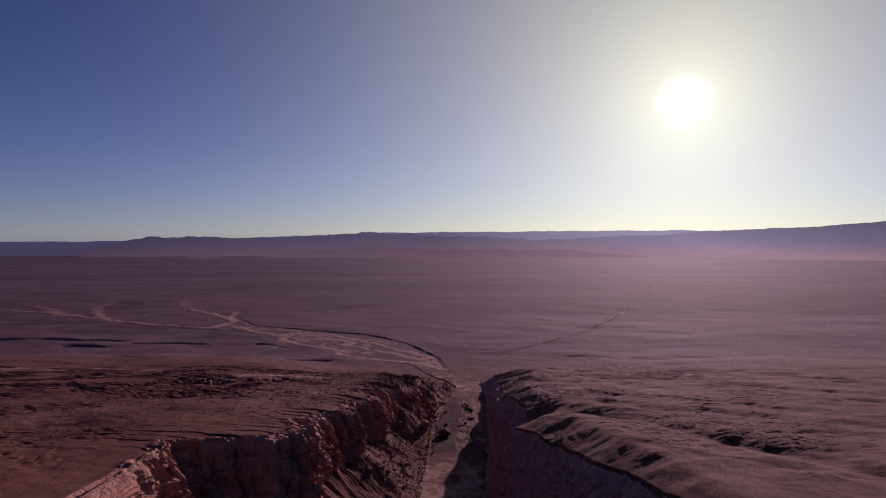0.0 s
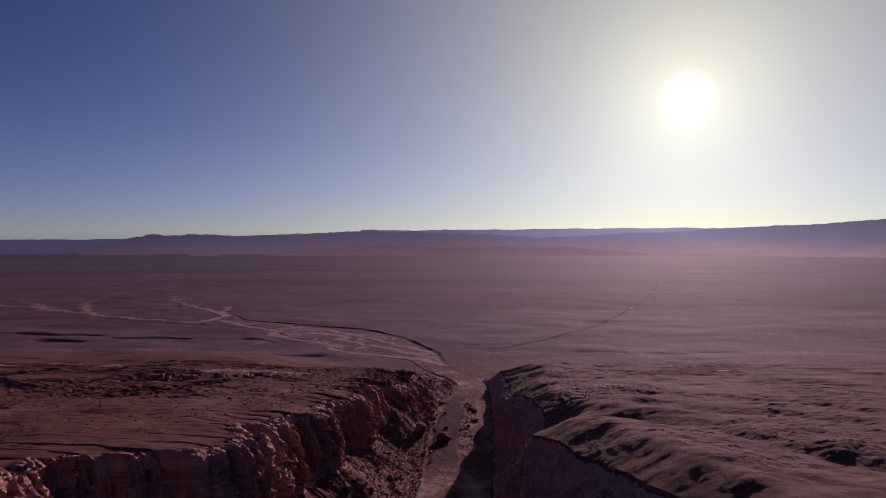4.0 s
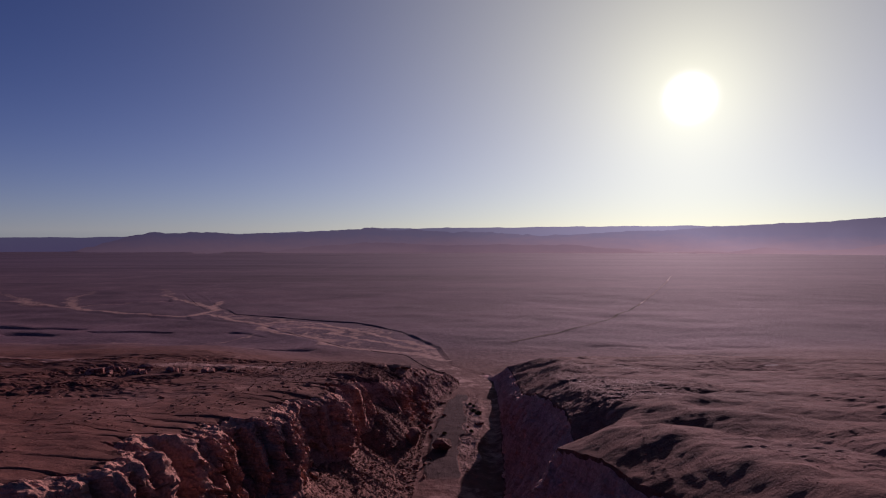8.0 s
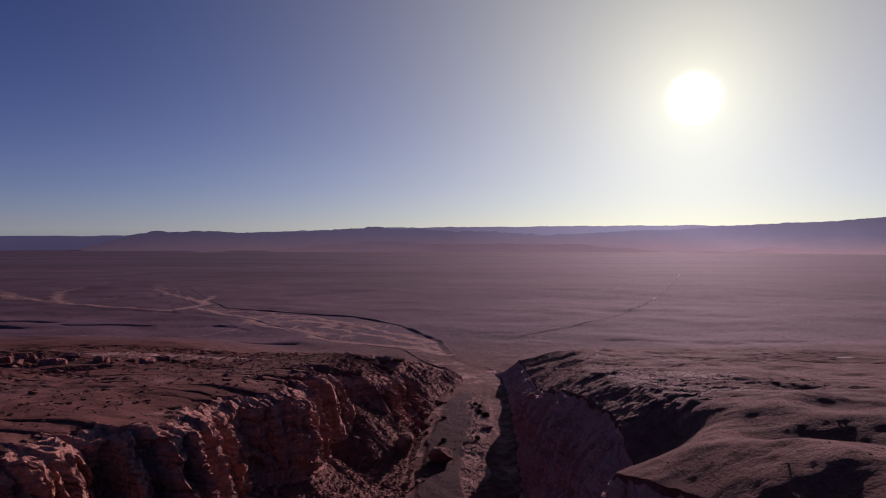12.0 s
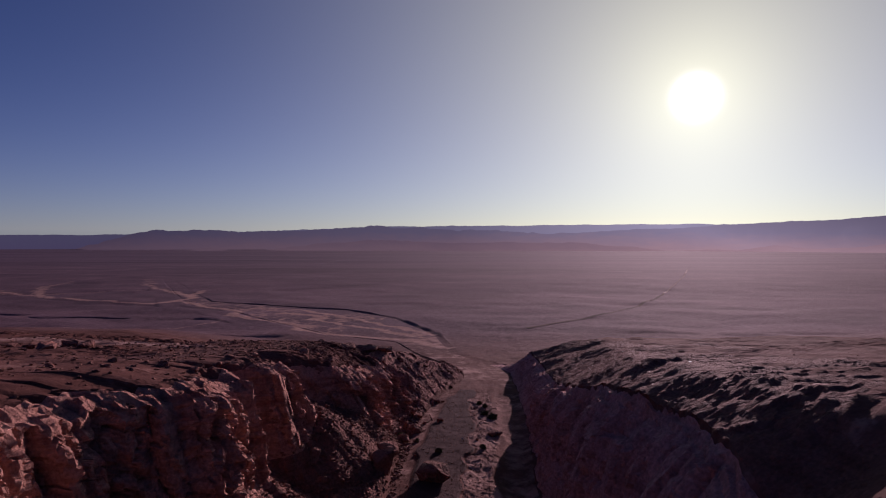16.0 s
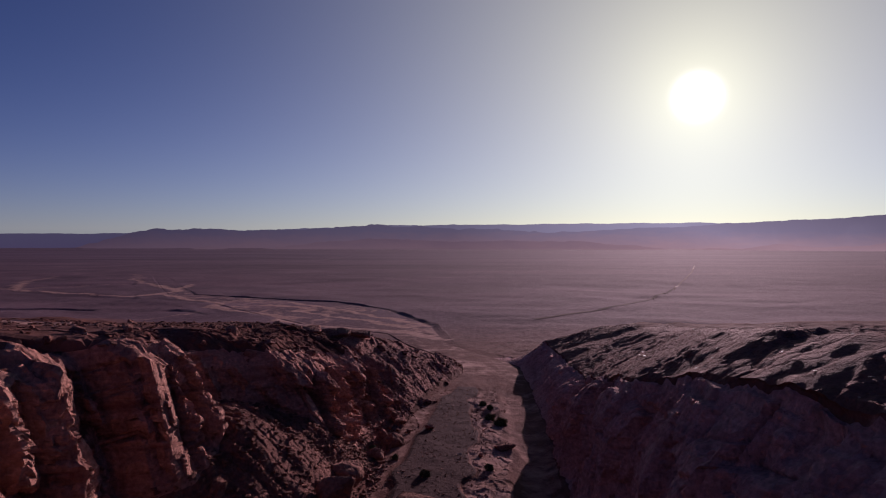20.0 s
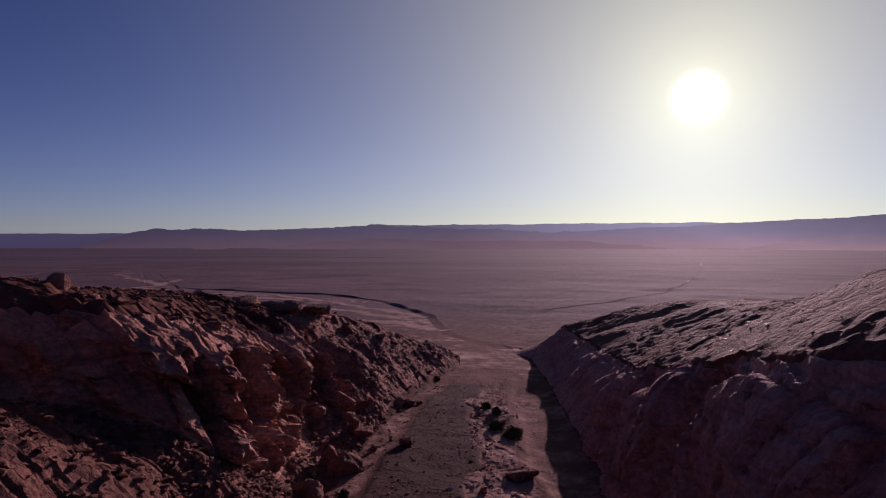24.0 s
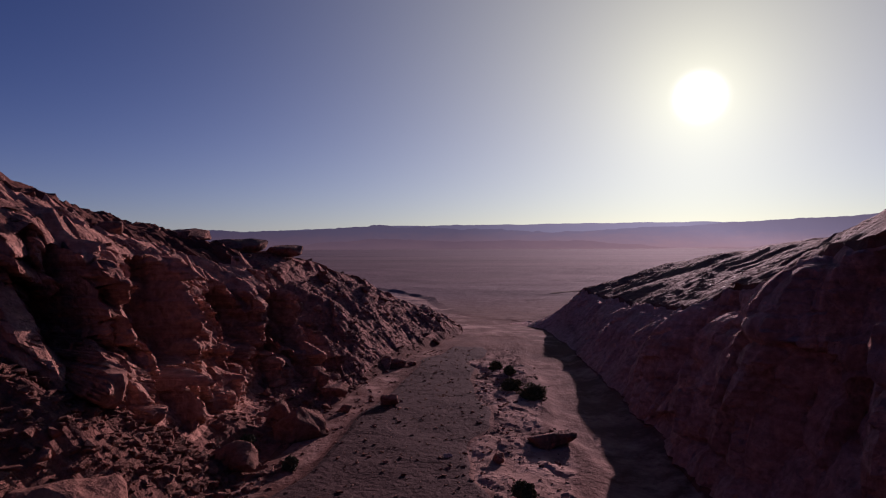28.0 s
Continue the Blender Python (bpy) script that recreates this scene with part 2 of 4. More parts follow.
rim_right = through_points([(-400, 45), (40, 22), (52, 20.5), (63, 19.2), (70, 17.4), (78, 15.8), (90, 14.0), (100, 12.7), (107, 15.6), (115, 16.0), (122, 15.6), (130, 14.9), (140, 14.5), (147, 14.4), (155, 15.2), (162, 15.8), (172, 16.6),
                            (187, 17.2), (196, 16.2), (205, 13.4), (214, 9.0), (224, 4.2), (245, 1.2), (260, -1), (309, -18.5), (345, -42.5), (365, -75.5), (400, -125.5), (485, -171), (600, -237)])
foot_share = through_points([(-400, 0.5), (70, 0.5), (90, 0.55), (100, 0.58), (115, 0.48), (130, 0.44), (136, 0.55), (138.5, 0.78), (144, 0.76), (146.5, 0.4), (150, 0.2), (155, 0.14), (162, 0.14), (168, 0.8), (172, 0.9), (187, 0.9), (205, 0.8), (224, 0.5)], 2)
mid_share = along([0.5, 0.5, 0.5, 0.5, 0.52, 0.58, 0.64, 0.66, 0.66, 0.64, 0.6, 0.58, 0.5, 0.5, 0.5, 0.5, 0.5, 0.5, 0.5, 0.5, 0.5, 0.5, 0.5, 0.5], 3)
floor_z = along([26, 9, 6.4, 5.2, 4.5, 3.5, 2.6, 2.1, 2.05, 1.7, 1.45, 1.0, 0.0, -1.6, -3.0, -4.3, -5.0, -7.4, -9.3, -10.4, -12.3, -16.8, -19.0, -113], 5)
plain_z = along([20, 9, 8, 7, 6.5, 5.6, 4.8, 4.2, 3.8, 3.2, 2.6, 1.9, 0.6, -1.45, -2.85, -4.15, -4.75, -7.1, -8.95, -10.15, -12.15, -16.7, -19.0, -113], 8)
shoulder_left = along([0, 0, 0.5, 1.2, 1.6, 2.1, 2.2, 2.8, 3.9, 3.9, 4.6, 1.2, 1.2, 0, 0, 0, 0, 0, 0, 0, 0, 0, 0, 0], 3)
shoulder_right = through_points([(-400, 0), (40, 1.2), (70, 2.2), (90, 3.0), (100, 3.2), (115, 2.2), (130, 2.0), (140, 2.8), (147, 3.9), (155, 4.6), (162, 5.0), (172, 4.6), (187, 3.8), (200, 0.6), (205, 0)])


def plain(y):
    far = np.interp(y, [600, 1000, 2000, 4000, 5200], [-19.0, -31, -58, -106, -113])
    return np.where(y < 600, plain_z(y), far)


def bed(y):
    return np.where(y < 600, floor_z(y), plain(y))


def slope_top(y):
    return np.where(y < 40, np.interp(y, [-400, 0, 40], [37, 33.5, 30.35]), 25.7 - 0.155 * (y - 70))


def upland(x, y, off, side):
    """Height of the tableland at a distance off the rim; side -1 is west, 1 is east."""
    p = plain(y)
    h = smax(slope_top(y), p, 2.0) - 0.12
    if side < 0:
        fall = sstep(168, 212, y) * (1 - sstep(20, 70, off))
    else:
        edge = 193 + 3.0 * fbm2(x / 14, y * 0 + 5, 2, 47)
        fall = sstep(edge - 4, edge + 9, y) * (1 - 0.75 * sstep(30, 120, off))
    h = p + (h - p) * (1 - fall)
    near = np.exp(-((np.maximum(y - 300, 0) / 400) ** 2))
    if side < 0:
        h = h - shoulder_left(y) * np.exp(-off / 4.4)
    else:
        # the eastern brow: an even slope that rounds into the table
        drop = shoulder_right(y)
        run = np.interp(y, [100, 145, 165, 190], [1.5, 1.4, 1.8, 2.1]) * drop + 0.9
        q = 1 - off / run
        h = h - drop * 0.5 * (q + np.sqrt(q * q + 0.02)) / 1.005
    quiet = 1 - sstep(198, 214, y) * (1 - np.minimum(1, off / 10))
    h = h + quiet * near * ((0.9 if side < 0 else 0.55) * fbm2(x / 31, y / 27, 2, 3) * np.minimum(1, 0.25 + off / 25) + (1 - 0.75 * sstep(200, 235, y)) * (0.22 * fbm2(x / 6, y / 5, 2, 9) + 0.07 * fbm2(x / 1.6, y / 1.4, 2, 15)))
    # shallow runnels that drain the slopes
    run, side_run = (0.72 * x - 0.69 * y, 0.69 * x + 0.72 * y) if side > 0 else (x, y)
    rill = np.clip(ridge2(run / 46 + 0.3 * vn2(x / 11, y / 9, 31), side_run / 9.5 + 0.25 * vn2(x / 17, y / 13, 33), 2, 21) - 0.55, 0, 2)
    h = h - near * 0.3 * rill * np.minimum(1, off / 8) * ((1.0 - 0.7 * sstep(190, 212, y)) if side > 0 else 0.1)
    far = sstep(230, 420, y)
    h = h + far * np.interp(y, [230, 1000, 5000], [0.09, 0.3, 0.9]) * fbm2(x / np.interp(y, [230, 5000], [60, 420]), y / np.interp(y, [230, 5000], [25, 160]), 3, 44)
    if side < 0:
        # broken ledges on the western table
        m = sstep(96, 120, y) * (1 - sstep(186, 205, y)) * sstep(10, 26, off) * (1 - sstep(140, 190, off))
        led = fbm2(x / 15 + 0.4 * vn2(x / 6, y / 6, 63), y / 13, 3, 61)
        q = 1.9 * led
        scarp = np.floor(q) + sstep(0.72, 1.0, q - np.floor(q)) - q
        rough = sstep(-0.25, 0.25, fbm2(x / 12, y / 8, 2, 62))
        h = h + m * (0.25 * led + 0.2 * scarp + rough * (0.38 * rocky(x, y, 351, 2.4) + 0.34 * rocky(x, y, 352, 1.1)))
    patch = sstep(0.0, 0.5, fbm2(x / 16, y / 12, 2, 65)) * near * (1 - sstep(195, 230, y)) * sstep(3, 9, off)
    h = h + patch * (0.32 * rocky(x, y, 356, 1.6) if side < 0 else 0.3 * rocky(x, y, 357, 0.9))
    for pts, wide, deep in GULLIES:
        h = h - deep * np.exp(-((near_line(x + 2 * vn2(x / 9, y / 9, 77), y + 2 * vn2(x / 9, y / 9, 78), pts) / wide) ** 2))
    lip = near * (1 - sstep(200, 232, y))
    if side < 0:
        reach = np.interp(y, [60, 120, 136, 148, 170, 190], [3.0, 3.5, 6.0, 11.0, 16.0, 14.0])
        lip = lip * (1 - sstep(0.4, 1.0, off / reach)) * (1 - 0.7 * sstep(165, 171, y))
        far_end = sstep(136, 146, y)
        h = h + lip * (rocky(x, y, 301, 2.6) * (0.6 - 0.15 * far_end) + 0.55 * rocky(x, y, 302, 1.2) + 0.35 * rocky(x, y, 303, 0.6) + 0.15)
    else:
        reach = np.interp(y, [60, 100, 112, 130, 150, 180], [6.0, 9.0, 14.0, 18.0, 20.0, 18.0])
        h = h - 0.3 * sstep(108, 120, y) * (1 - sstep(160, 185, y)) * (1 - sstep(20, 45, off))
        lip = lip * (1 - sstep(0.3, 1.0, off / reach)) * (0.3 + 0.7 * sstep(-0.5, 0.2, fbm2(x / 9, y / 7, 2, 339))) * (0.35 + 0.65 * sstep(100, 114, y)) * (1 - 0.45 * sstep(150, 168, y))
        q = (h + 0.7 * fbm2(x / 5.0, y / 3.6, 3, 338)) / 0.75
        tread = np.floor(q) + sstep(0.62, 1.0, q - np.floor(q)) - q
        h = h + lip * (0.28 * tread + 0.18 * rocky(x * 0.7, y * 1.1, 335, 1.6) + 0.3 * rocky(x * 0.8, y * 1.1, 336, 0.8))
        h = h + near * (1 - sstep(190, 215, y)) * np.exp(-((off / 14) ** 2)) * (0.2 * vn2(x / 13, y / 7, 341) + 0.15 * vn2(x / 6, y / 3.4, 342))
    return h


def near_line(X, Yc, points):
    """Distance from each place to a line through a few points."""
    best = np.full(X.shape, 1e9)
    for (ax, ay), (bx, by) in zip(points[:-1], points[1:]):
        dx, dy = bx - ax, by - ay
        t = np.clip(((X - ax) * dx + (Yc - ay) * dy) / (dx * dx + dy * dy), 0, 1)
        best = np.minimum(best, np.hypot(X - ax - t * dx, Yc - ay - t * dy))
    return best


GULLIES = [
    ([(-240, 320), (-215, 319), (-195, 320), (-172, 318)], 2.6, 1.5),
    ([(-163, 309), (-144, 311), (-124, 309)], 2.4, 1.4),
    ([(-187, 294), (-168, 295)], 2.2, 1.2),
    ([(-97, 308), (-82, 305)], 2.0, 1.0),
    ([(-132, 246), (-118, 244)], 2.0, 0.8),
    ([(-66, 255), (-51, 254)], 2.0, 0.8),
    ([(-92, 338), (-114, 353), (-146, 374), (-172, 388)], 2.6, 0.35),
    ([(-198, 396), (-220, 408), (-262, 448), (-300, 468), (-360, 506)], 2.8, 0.4),
    ([(10, 277), (24, 282)], 2.6, 0.25),
    ([(57, 261), (71, 257)], 2.2, 0.3),
    ([(82, 258), (91, 255)], 2.2, 0.3),
    ([(100, 260), (117, 255)], 2.4, 0.35),
    ([(24, 160), (44, 167), (70, 166), (110, 174)], 2.2, 0.35),
    ([(26, 146), (50, 150), (84, 148), (120, 154)], 2.2, 0.3),
    ([(10, 107), (15, 106.5)], 5.4, 1.7),
    ([(12, 107), (18, 103.5), (23, 98)], 5.4, 0.95),
    ([(22, 99), (28, 89), (33, 76), (42, 56), (60, 30)], 3.0, 0.9),
    ([(30, 104), (46, 92), (58, 80), (80, 62)], 2.4, 0.45),
    ([(22, 126), (38, 116), (64, 90), (90, 72)], 1.8, 0.35),
]


ROWS = np.concatenate([np.linspace(-400, 52, 46)[:-1], np.arange(52, 62, 0.5), np.arange(62, 128, 0.2), np.arange(128, 142, 0.15), np.arange(142, 168, 0.1), np.arange(168, 186, 0.15), np.arange(186, 214, 0.2)])
tail, yy, dy = [], 214.0, 0.2
while yy < 5000:
    tail.append(yy)
    yy, dy = yy + dy, dy * 1.016
ROWS = np.concatenate([ROWS, tail, [5000.0]])
NR = len(ROWS)


def offsets(n, reach, first, even):
    """n growing distances from nought to reach: an even stretch beside the rim, then ever longer steps."""
    m, span_left = n - even, reach - first * even
    lo, hi = 1.0001, 1.5
    for _ in range(60):
        r = (lo + hi) / 2
        lo, hi = (r, hi) if first * (r**m - 1) / (r - 1) < span_left else (lo, r)
    return np.concatenate([first * np.arange(even), first * even + first * (r ** np.arange(m + 1) - 1) / (r - 1)])


NA, NB, NC, ND, NE, NG = 300, 112, 66, 116, 84, 280
Y = ROWS[:, None]
lines = [f(ROWS)[:, None] for f in (rim_left, cliff_foot, talus_toe, wall_foot, wall_mid, rim_right)]
RL, CF, TT, WF, WM, RR = lines
cliffy = sstep(56, 66, Y) * (1 - sstep(176, 200, Y))
butt, butt_gap = cells1(Y / 2.8 + 0.25 * vn2(Y / 4, Y * 0, 151), 152)
calm = np.exp(-(((Y - 109.5) / 5.0) ** 2)) + np.exp(-(((Y - 126.5) / 2.2) ** 2))
nook = (1 - 0.8 * calm) * 2.3 * fbm2(Y / 8.5, Y * 0 + 2.5, 2, 153) + (1 - 0.8 * calm) * 1.5 * (h32(butt, np.full(butt.shape, 3)) - 0.5) - 0.5 * np.exp(-((butt_gap * 2.8 / 0.3) ** 2)) * (1 - 0.8 * sstep(138, 146, Y))
turned = np.clip(rim_left((butt + 0.5) * 2.8) - rim_left(Y), -1.6, 1.6) - 0.25 * (Y - (butt + 0.5) * 2.8)
nook = nook * cliffy * (1 - 0.7 * sstep(104, 108, Y)) * (1 - 0.2 * sstep(140, 150, Y))
nook = nook - 1.5 * np.exp(-(((Y - 95.5) / 3.4) ** 2)) + 2.2 * np.exp(-(((Y - 89) / 2.6) ** 2)) - 1.6 * np.exp(-(((Y - 164.5) / 1.2) ** 2)) + 0.7 * np.exp(-(((Y - 161.5) / 1.5) ** 2))
nook = (nook + (0.6 - 0.4 * sstep(138, 146, Y)) * (1 - 0.9 * calm) * turned * cliffy) * (1 - 0.85 * sstep(166, 170, Y))
RL, CF = RL + nook, CF + 0.85 * nook
RR = RR + cliffy * (0.7 * fbm2(Y / 11, Y * 0 + 8.5, 3, 155))
WM = WM + cliffy * 0.6 * fbm2(Y / 11, Y * 0 + 8.5, 3, 155)
zb = bed(ROWS)[:, None]
zero = np.zeros_like(Y)
zl, zr = upland(RL, Y, zero, -1), upland(RR, Y, zero, 1)
zl = np.maximum(zl, zb + 0.06 + 0.5 * (1 - sstep(188, 210, Y)))
zr = np.maximum(zr, zb + 0.08 + (0.42 + 0.25 * vn2(Y / 7, Y * 0, 93)) * sstep(232, 262, Y) * (1 - sstep(400, 450, Y)))
even = np.convolve(np.pad(zl[:, 0], 22, mode="edge"), np.hanning(45) / np.hanning(45).sum(), "valid")[:, None]
zcf = zb + foot_share(ROWS)[:, None] * (zl + (even - zl) * sstep(163, 168, Y) - zb)
zwm = zb + mid_share(ROWS)[:, None] * (zr - zb)

offL = offsets(NA, 5200, 0.32, 135)[None, ::-1]
offR = offsets(NG, 5200, 0.26, 90)[None, :]
XA, XG = RL - offL, RR + offR
OL, OR = np.broadcast_to(offL, XA.shape), np.broadcast_to(offR, XG.shape)
YA, YG = np.broadcast_to(Y, XA.shape), np.broadcast_to(Y, XG.shape)
ZA, ZG = upland(XA, YA, OL, -1), upland(XG, YG, OR, 1)
ZA[:, -1:], ZG[:, :1] = zl, zr
for Z, z, o in ((ZA, zl, OL), (ZG, zr, OR)):
    Z[:] = np.maximum(Z, np.where((o < 30) & (Y < 560), zb + 0.02 + 0.38 * (1 - sstep(190, 212, Y)) - 4.0 * sstep(12, 30, o), -1e9))


def span(xa, za, xb, zb_, n, bow=0.0):
    t = np.linspace(0, 1, n + 1)[None, :]
    e = t + bow * t * (1 - t)
    return xa + (xb - xa) * t, za + (zb_ - za) * e, t


toe = zb + 0.3 * (1 - sstep(188, 210, Y))
XB, ZB, tB = span(RL, zl, CF, zcf, NB)
XC, ZC, tC = span(CF - 0.85 * nook, zcf, TT, toe, NC, 0.35 - 0.75 * sstep(158, 170, Y) - 1.25 * sstep(133, 138, Y) * (1 - sstep(144, 148, Y)))
XC = XC + 0.85 * nook * np.exp(-7 * tC) * (1 - tC)
XD, ZD, tD = span(TT, toe, WF, zb, ND)
XE, ZE, tE = span(WF, zb, WM, zwm, NE // 2, -0.3)
XF, ZF, tF = span(WM, zwm, RR, zr, NE // 2, 0.25)

# canyon bed: a gravel terrace, a hummocky sand bar and the smooth wash
u = np.broadcast_to(tD, XD.shape)
YD = np.broadcast_to(Y, XD.shape)
inside = (1 - sstep(172, 184, YD)) * sstep(118, 132, YD)
edge1 = 0.13 + 0.03 * vn2(YD / 3, u * 0 + 1, 81)
edge2 = 0.52 + 0.05 * vn2(YD / 2.5, u * 0 + 7, 82) - 0.12 * sstep(152, 168, YD)
edge3 = 0.74 + 0.04 * vn2(YD / 4, u * 0 + 3, 83) - 0.09 * sstep(150, 168, YD)
terrace = sstep(edge1 - 0.03, edge1 + 0.02, u) * (1 - sstep(edge2 - 0.015, edge2 + 0.02, u)) * inside
bar = sstep(edge2 - 0.015, edge2 + 0.03, u) * (1 - sstep(edge3 - 0.04, edge3 + 0.02, u)) * inside
ZD = ZD + 0.28 * terrace * (1 - 0.7 * sstep(159.4, 159.8, YD + 0.5 * vn2(XD / 2, YD / 2, 84)))
ZD = ZD + bar * (0.10 + 0.13 * fbm2(XD / 1.6 + 0.5 * vn2(YD / 2.3, XD / 2.3, 89), YD / 3.2, 4, 85) + 0.30 * rocky(XD * 1.2, YD * 0.8, 87, 0.75)) + 0.06 * fbm2(XD / 2.5, YD / 4, 2, 86)
ZD = ZD - 0.25 * sstep(edge3, edge3 + 0.08, u) * (1 - sstep(0.92, 1.0, u)) * inside
down = sstep(178, 195, YD) * (1 - sstep(480, 590, YD))
braid = ridge2(XD / 14 + 3, YD / 30, 2, 88)
ZD = ZD + down * 0.16 * braid
ZD[:, :1], ZD[:, -1:] = toe, zb

# scree under the western cliff
wC = np.sin(np.pi * np.clip(tC, 0, 1)) ** 0.5
YC = np.broadcast_to(Y, XC.shape)
near = (1 - sstep(205, 230, YC))
hill = sstep(153, 163, YC)
ZC = ZC + wC * near * (1 - hill) * (0.55 * fbm2(XC / 3.2, YC / 3.2, 2, 91) + 0.30 * rocky(XC, YC, 371, 1.3))
ZC = ZC + wC * near * hill * (0.5 * rocky(XC, YC, 391, 2.4) + 0.5 * rocky(XC, YC, 392, 1.1) + 0.3 * rocky(XC, YC, 393, 0.5) + 0.45 * fbm2(XC / 4, YC / 4, 3, 394))


def pushed(X, Z, t, side, tangent):
    """The rock face: upright columns broken by cross joints, set in and out."""
    Yb = np.broadcast_to(Y, X.shape)
    nx, ny = side / np.sqrt(1 + tangent**2), -side * tangent / np.sqrt(1 + tangent**2)
    tall = np.clip(np.abs(Z[:, -1:] - Z[:, :1]) / 4.5, 0, 1) * (1 - sstep(196, 214, Yb))
    w = np.sin(np.pi * t) ** 0.3
    if side > 0:
        s = Yb + 0.45 * vn2(Yb / 4.1, Z / 3.4, 101)
        s2, z2 = s + 0.12 * vn2(Yb / 0.7, Z / 0.7, 104), Z + 0.12 * vn2(Yb / 0.7, Z / 0.7, 105)
        big = sstep(134, 146, Yb)
        # the faces of the blocks look east however the rim runs
        east = np.clip(tangent, -0.9, 0.9) + 0.3
        f1, g1 = facets(s2 / 2.9, (z2 + 0.2 * Yb) / 3.2, 501, 1.3, -1.9 * east)
        f2, g2 = facets(s2 / 1.1, z2 / 1.3, 502, 1.6, -1.0 * east)
        f3, g3 = facets(s2 / 0.42, z2 / 0.45, 503, 1.8)
        cave = sstep(0.35, 0.7, vn2(Yb / 3.6, Z / 2.4, 504))
        q = (Z + 0.06 * Yb + 0.3 * vn2(Yb / 5, Z / 4, 505)) / 1.25
        bench = np.floor(q) + sstep(0.7, 1.0, q - np.floor(q)) - q
        massive = 1.35 * f1 - 0.3 * np.exp(-((g1 / 0.07) ** 2)) - 0.6 * cave - 0.12 * bench
        column = 1.25 * blocks(s2, z2, 1.8, 3.8, 401, 1.0) + 0.6 * f1 - 0.3 * cave
        pillar, slot = cells1(s2 / 1.8, 401)
        column = column + 0.55 * np.sqrt(np.minimum(2 * slot, 1)) - 0.7 * np.exp(-((slot / 0.12) ** 2)) * (0.4 + 0.6 * h32(pillar, np.full(pillar.shape, 6)))
        d = (1 - big) * column + big * massive
        d = d + (0.55 + 0.25 * big) * f2 - 0.22 * np.exp(-((g2 / 0.06) ** 2)) + 0.28 * f3 - 0.05 * np.exp(-((g3 / 0.12) ** 2)) + 0.05 * vn3(X / 0.3, Yb / 0.3, Z / 0.3, 106)
        d = d * (1 - 0.3 * calm) * (1 - 0.6 * sstep(0.5, 1.0, np.abs(tangent)))
    else:
        s = Yb + 0.55 * vn2(Yb / 2.7, Z / 3.4, 101)
        c1, g1 = cells1(s / 4.2, 113)
        steep = np.clip(np.abs(Z[:, -1:] - Z[:, :1]) / (np.abs(X[:, -1:] - X[:, :1]) + 0.1) - 0.6, 0.15, 1)
        d = steep * 0.7 * (h32(c1, np.full(c1.shape, 8)) - 0.5) * np.minimum(1, g1 * 6) + 0.5 * vn3(X / 4, Yb / 2.6, Z / 7, 114) + 0.22 * vn3(X / 1.2, Yb / 0.9, Z / 2.2, 115)
        s = Yb + 0.5 * vn2(Yb / 3.0, Z / 4.0, 101)
        c, gc = facets(s / 0.6, Z / 1.0, 441, 2.0)
        w1, gw = facets(s / 2.2, Z / 4.0, 442, 2.0)
        face = 1 - 0.7 * sstep(0.8, 0.95, t)
        d = d * (0.4 + 0.6 * face) + steep * face * (0.85 * blocks(s, Z, 3.4, 5.0, 431) + 0.5 * blocks(s, Z, 1.3, 2.2, 435) + 0.6 * w1) + 0.1 * c + 0.03 * vn3(X / 0.45, Yb / 0.45, Z / 0.6, 116)
    d = d * w * tall
    return X + nx * d, Yb + ny * d, Z


tanL = np.gradient(rim_left(ROWS), ROWS)[:, None]
tanR = np.gradient(rim_right(ROWS), ROWS)[:, None]
tanL, tanR = np.clip(tanL, -1, 1), np.clip(tanR, -1, 1)
XB, YB, ZB = pushed(XB, ZB, tB, 1, tanL)
XEF, ZEF = np.concatenate([XE[:, :-1], XF], 1), np.concatenate([ZE[:, :-1], ZF], 1)
tEF = np.linspace(0, 1, XEF.shape[1])[None, :]
YE2 = np.broadcast_to(Y, XEF.shape)
brow = sstep(0.78, 0.9, tEF) * (1 - sstep(0.97, 1.0, tEF))
qE = (ZEF + 0.5 * fbm2(XEF / 3.0, YE2 / 3.0, 3, 123)) / 0.7
ledge = (np.floor(qE) + sstep(0.55, 1.0, qE - np.floor(qE)) - qE) * 0.6 + 0.35 * rocky(XEF, YE2, 125, 0.9)
ZEF[:, 1:-1] += ((0.35 * fbm2(XEF / 2.6, YE2 / 3.4, 2, 121) * np.sin(np.pi * tEF) + ledge * brow) * (1 - sstep(196, 214, Y)))[:, 1:-1]
XEF, YEF, ZEF = pushed(XEF, ZEF, tEF, -1, tanR)


# ---- materials ----
def material(name, rough=0.85, gloss=0.3):
    m = bpy.data.materials.new(name)
    m.use_nodes = True
    b = m.node_tree.nodes["Principled BSDF"]
    b.inputs["Roughness"].default_value = rough
    b.inputs["Specular IOR Level"].default_value = gloss
    return m, m.node_tree, b


def put(t, kind, links=(), **kw):
    n = t.nodes.new(kind)
    for k, v in kw.items():
        n.inputs[k].default_value = v
    for key, src in dict(links).items():
        t.links.new(src, n.inputs[key])
    return n


def noise_node(t, where, scale, detail=4.0, rough=0.55, warp=0.0):
    n = t.nodes.new("ShaderNodeTexNoise")
    n.inputs["Scale"].default_value, n.inputs["Detail"].default_value = scale, detail
    n.inputs["Roughness"].default_value, n.inputs["Distortion"].default_value = rough, warp
    t.links.new(where, n.inputs["Vector"])
    return n.outputs["Fac"]


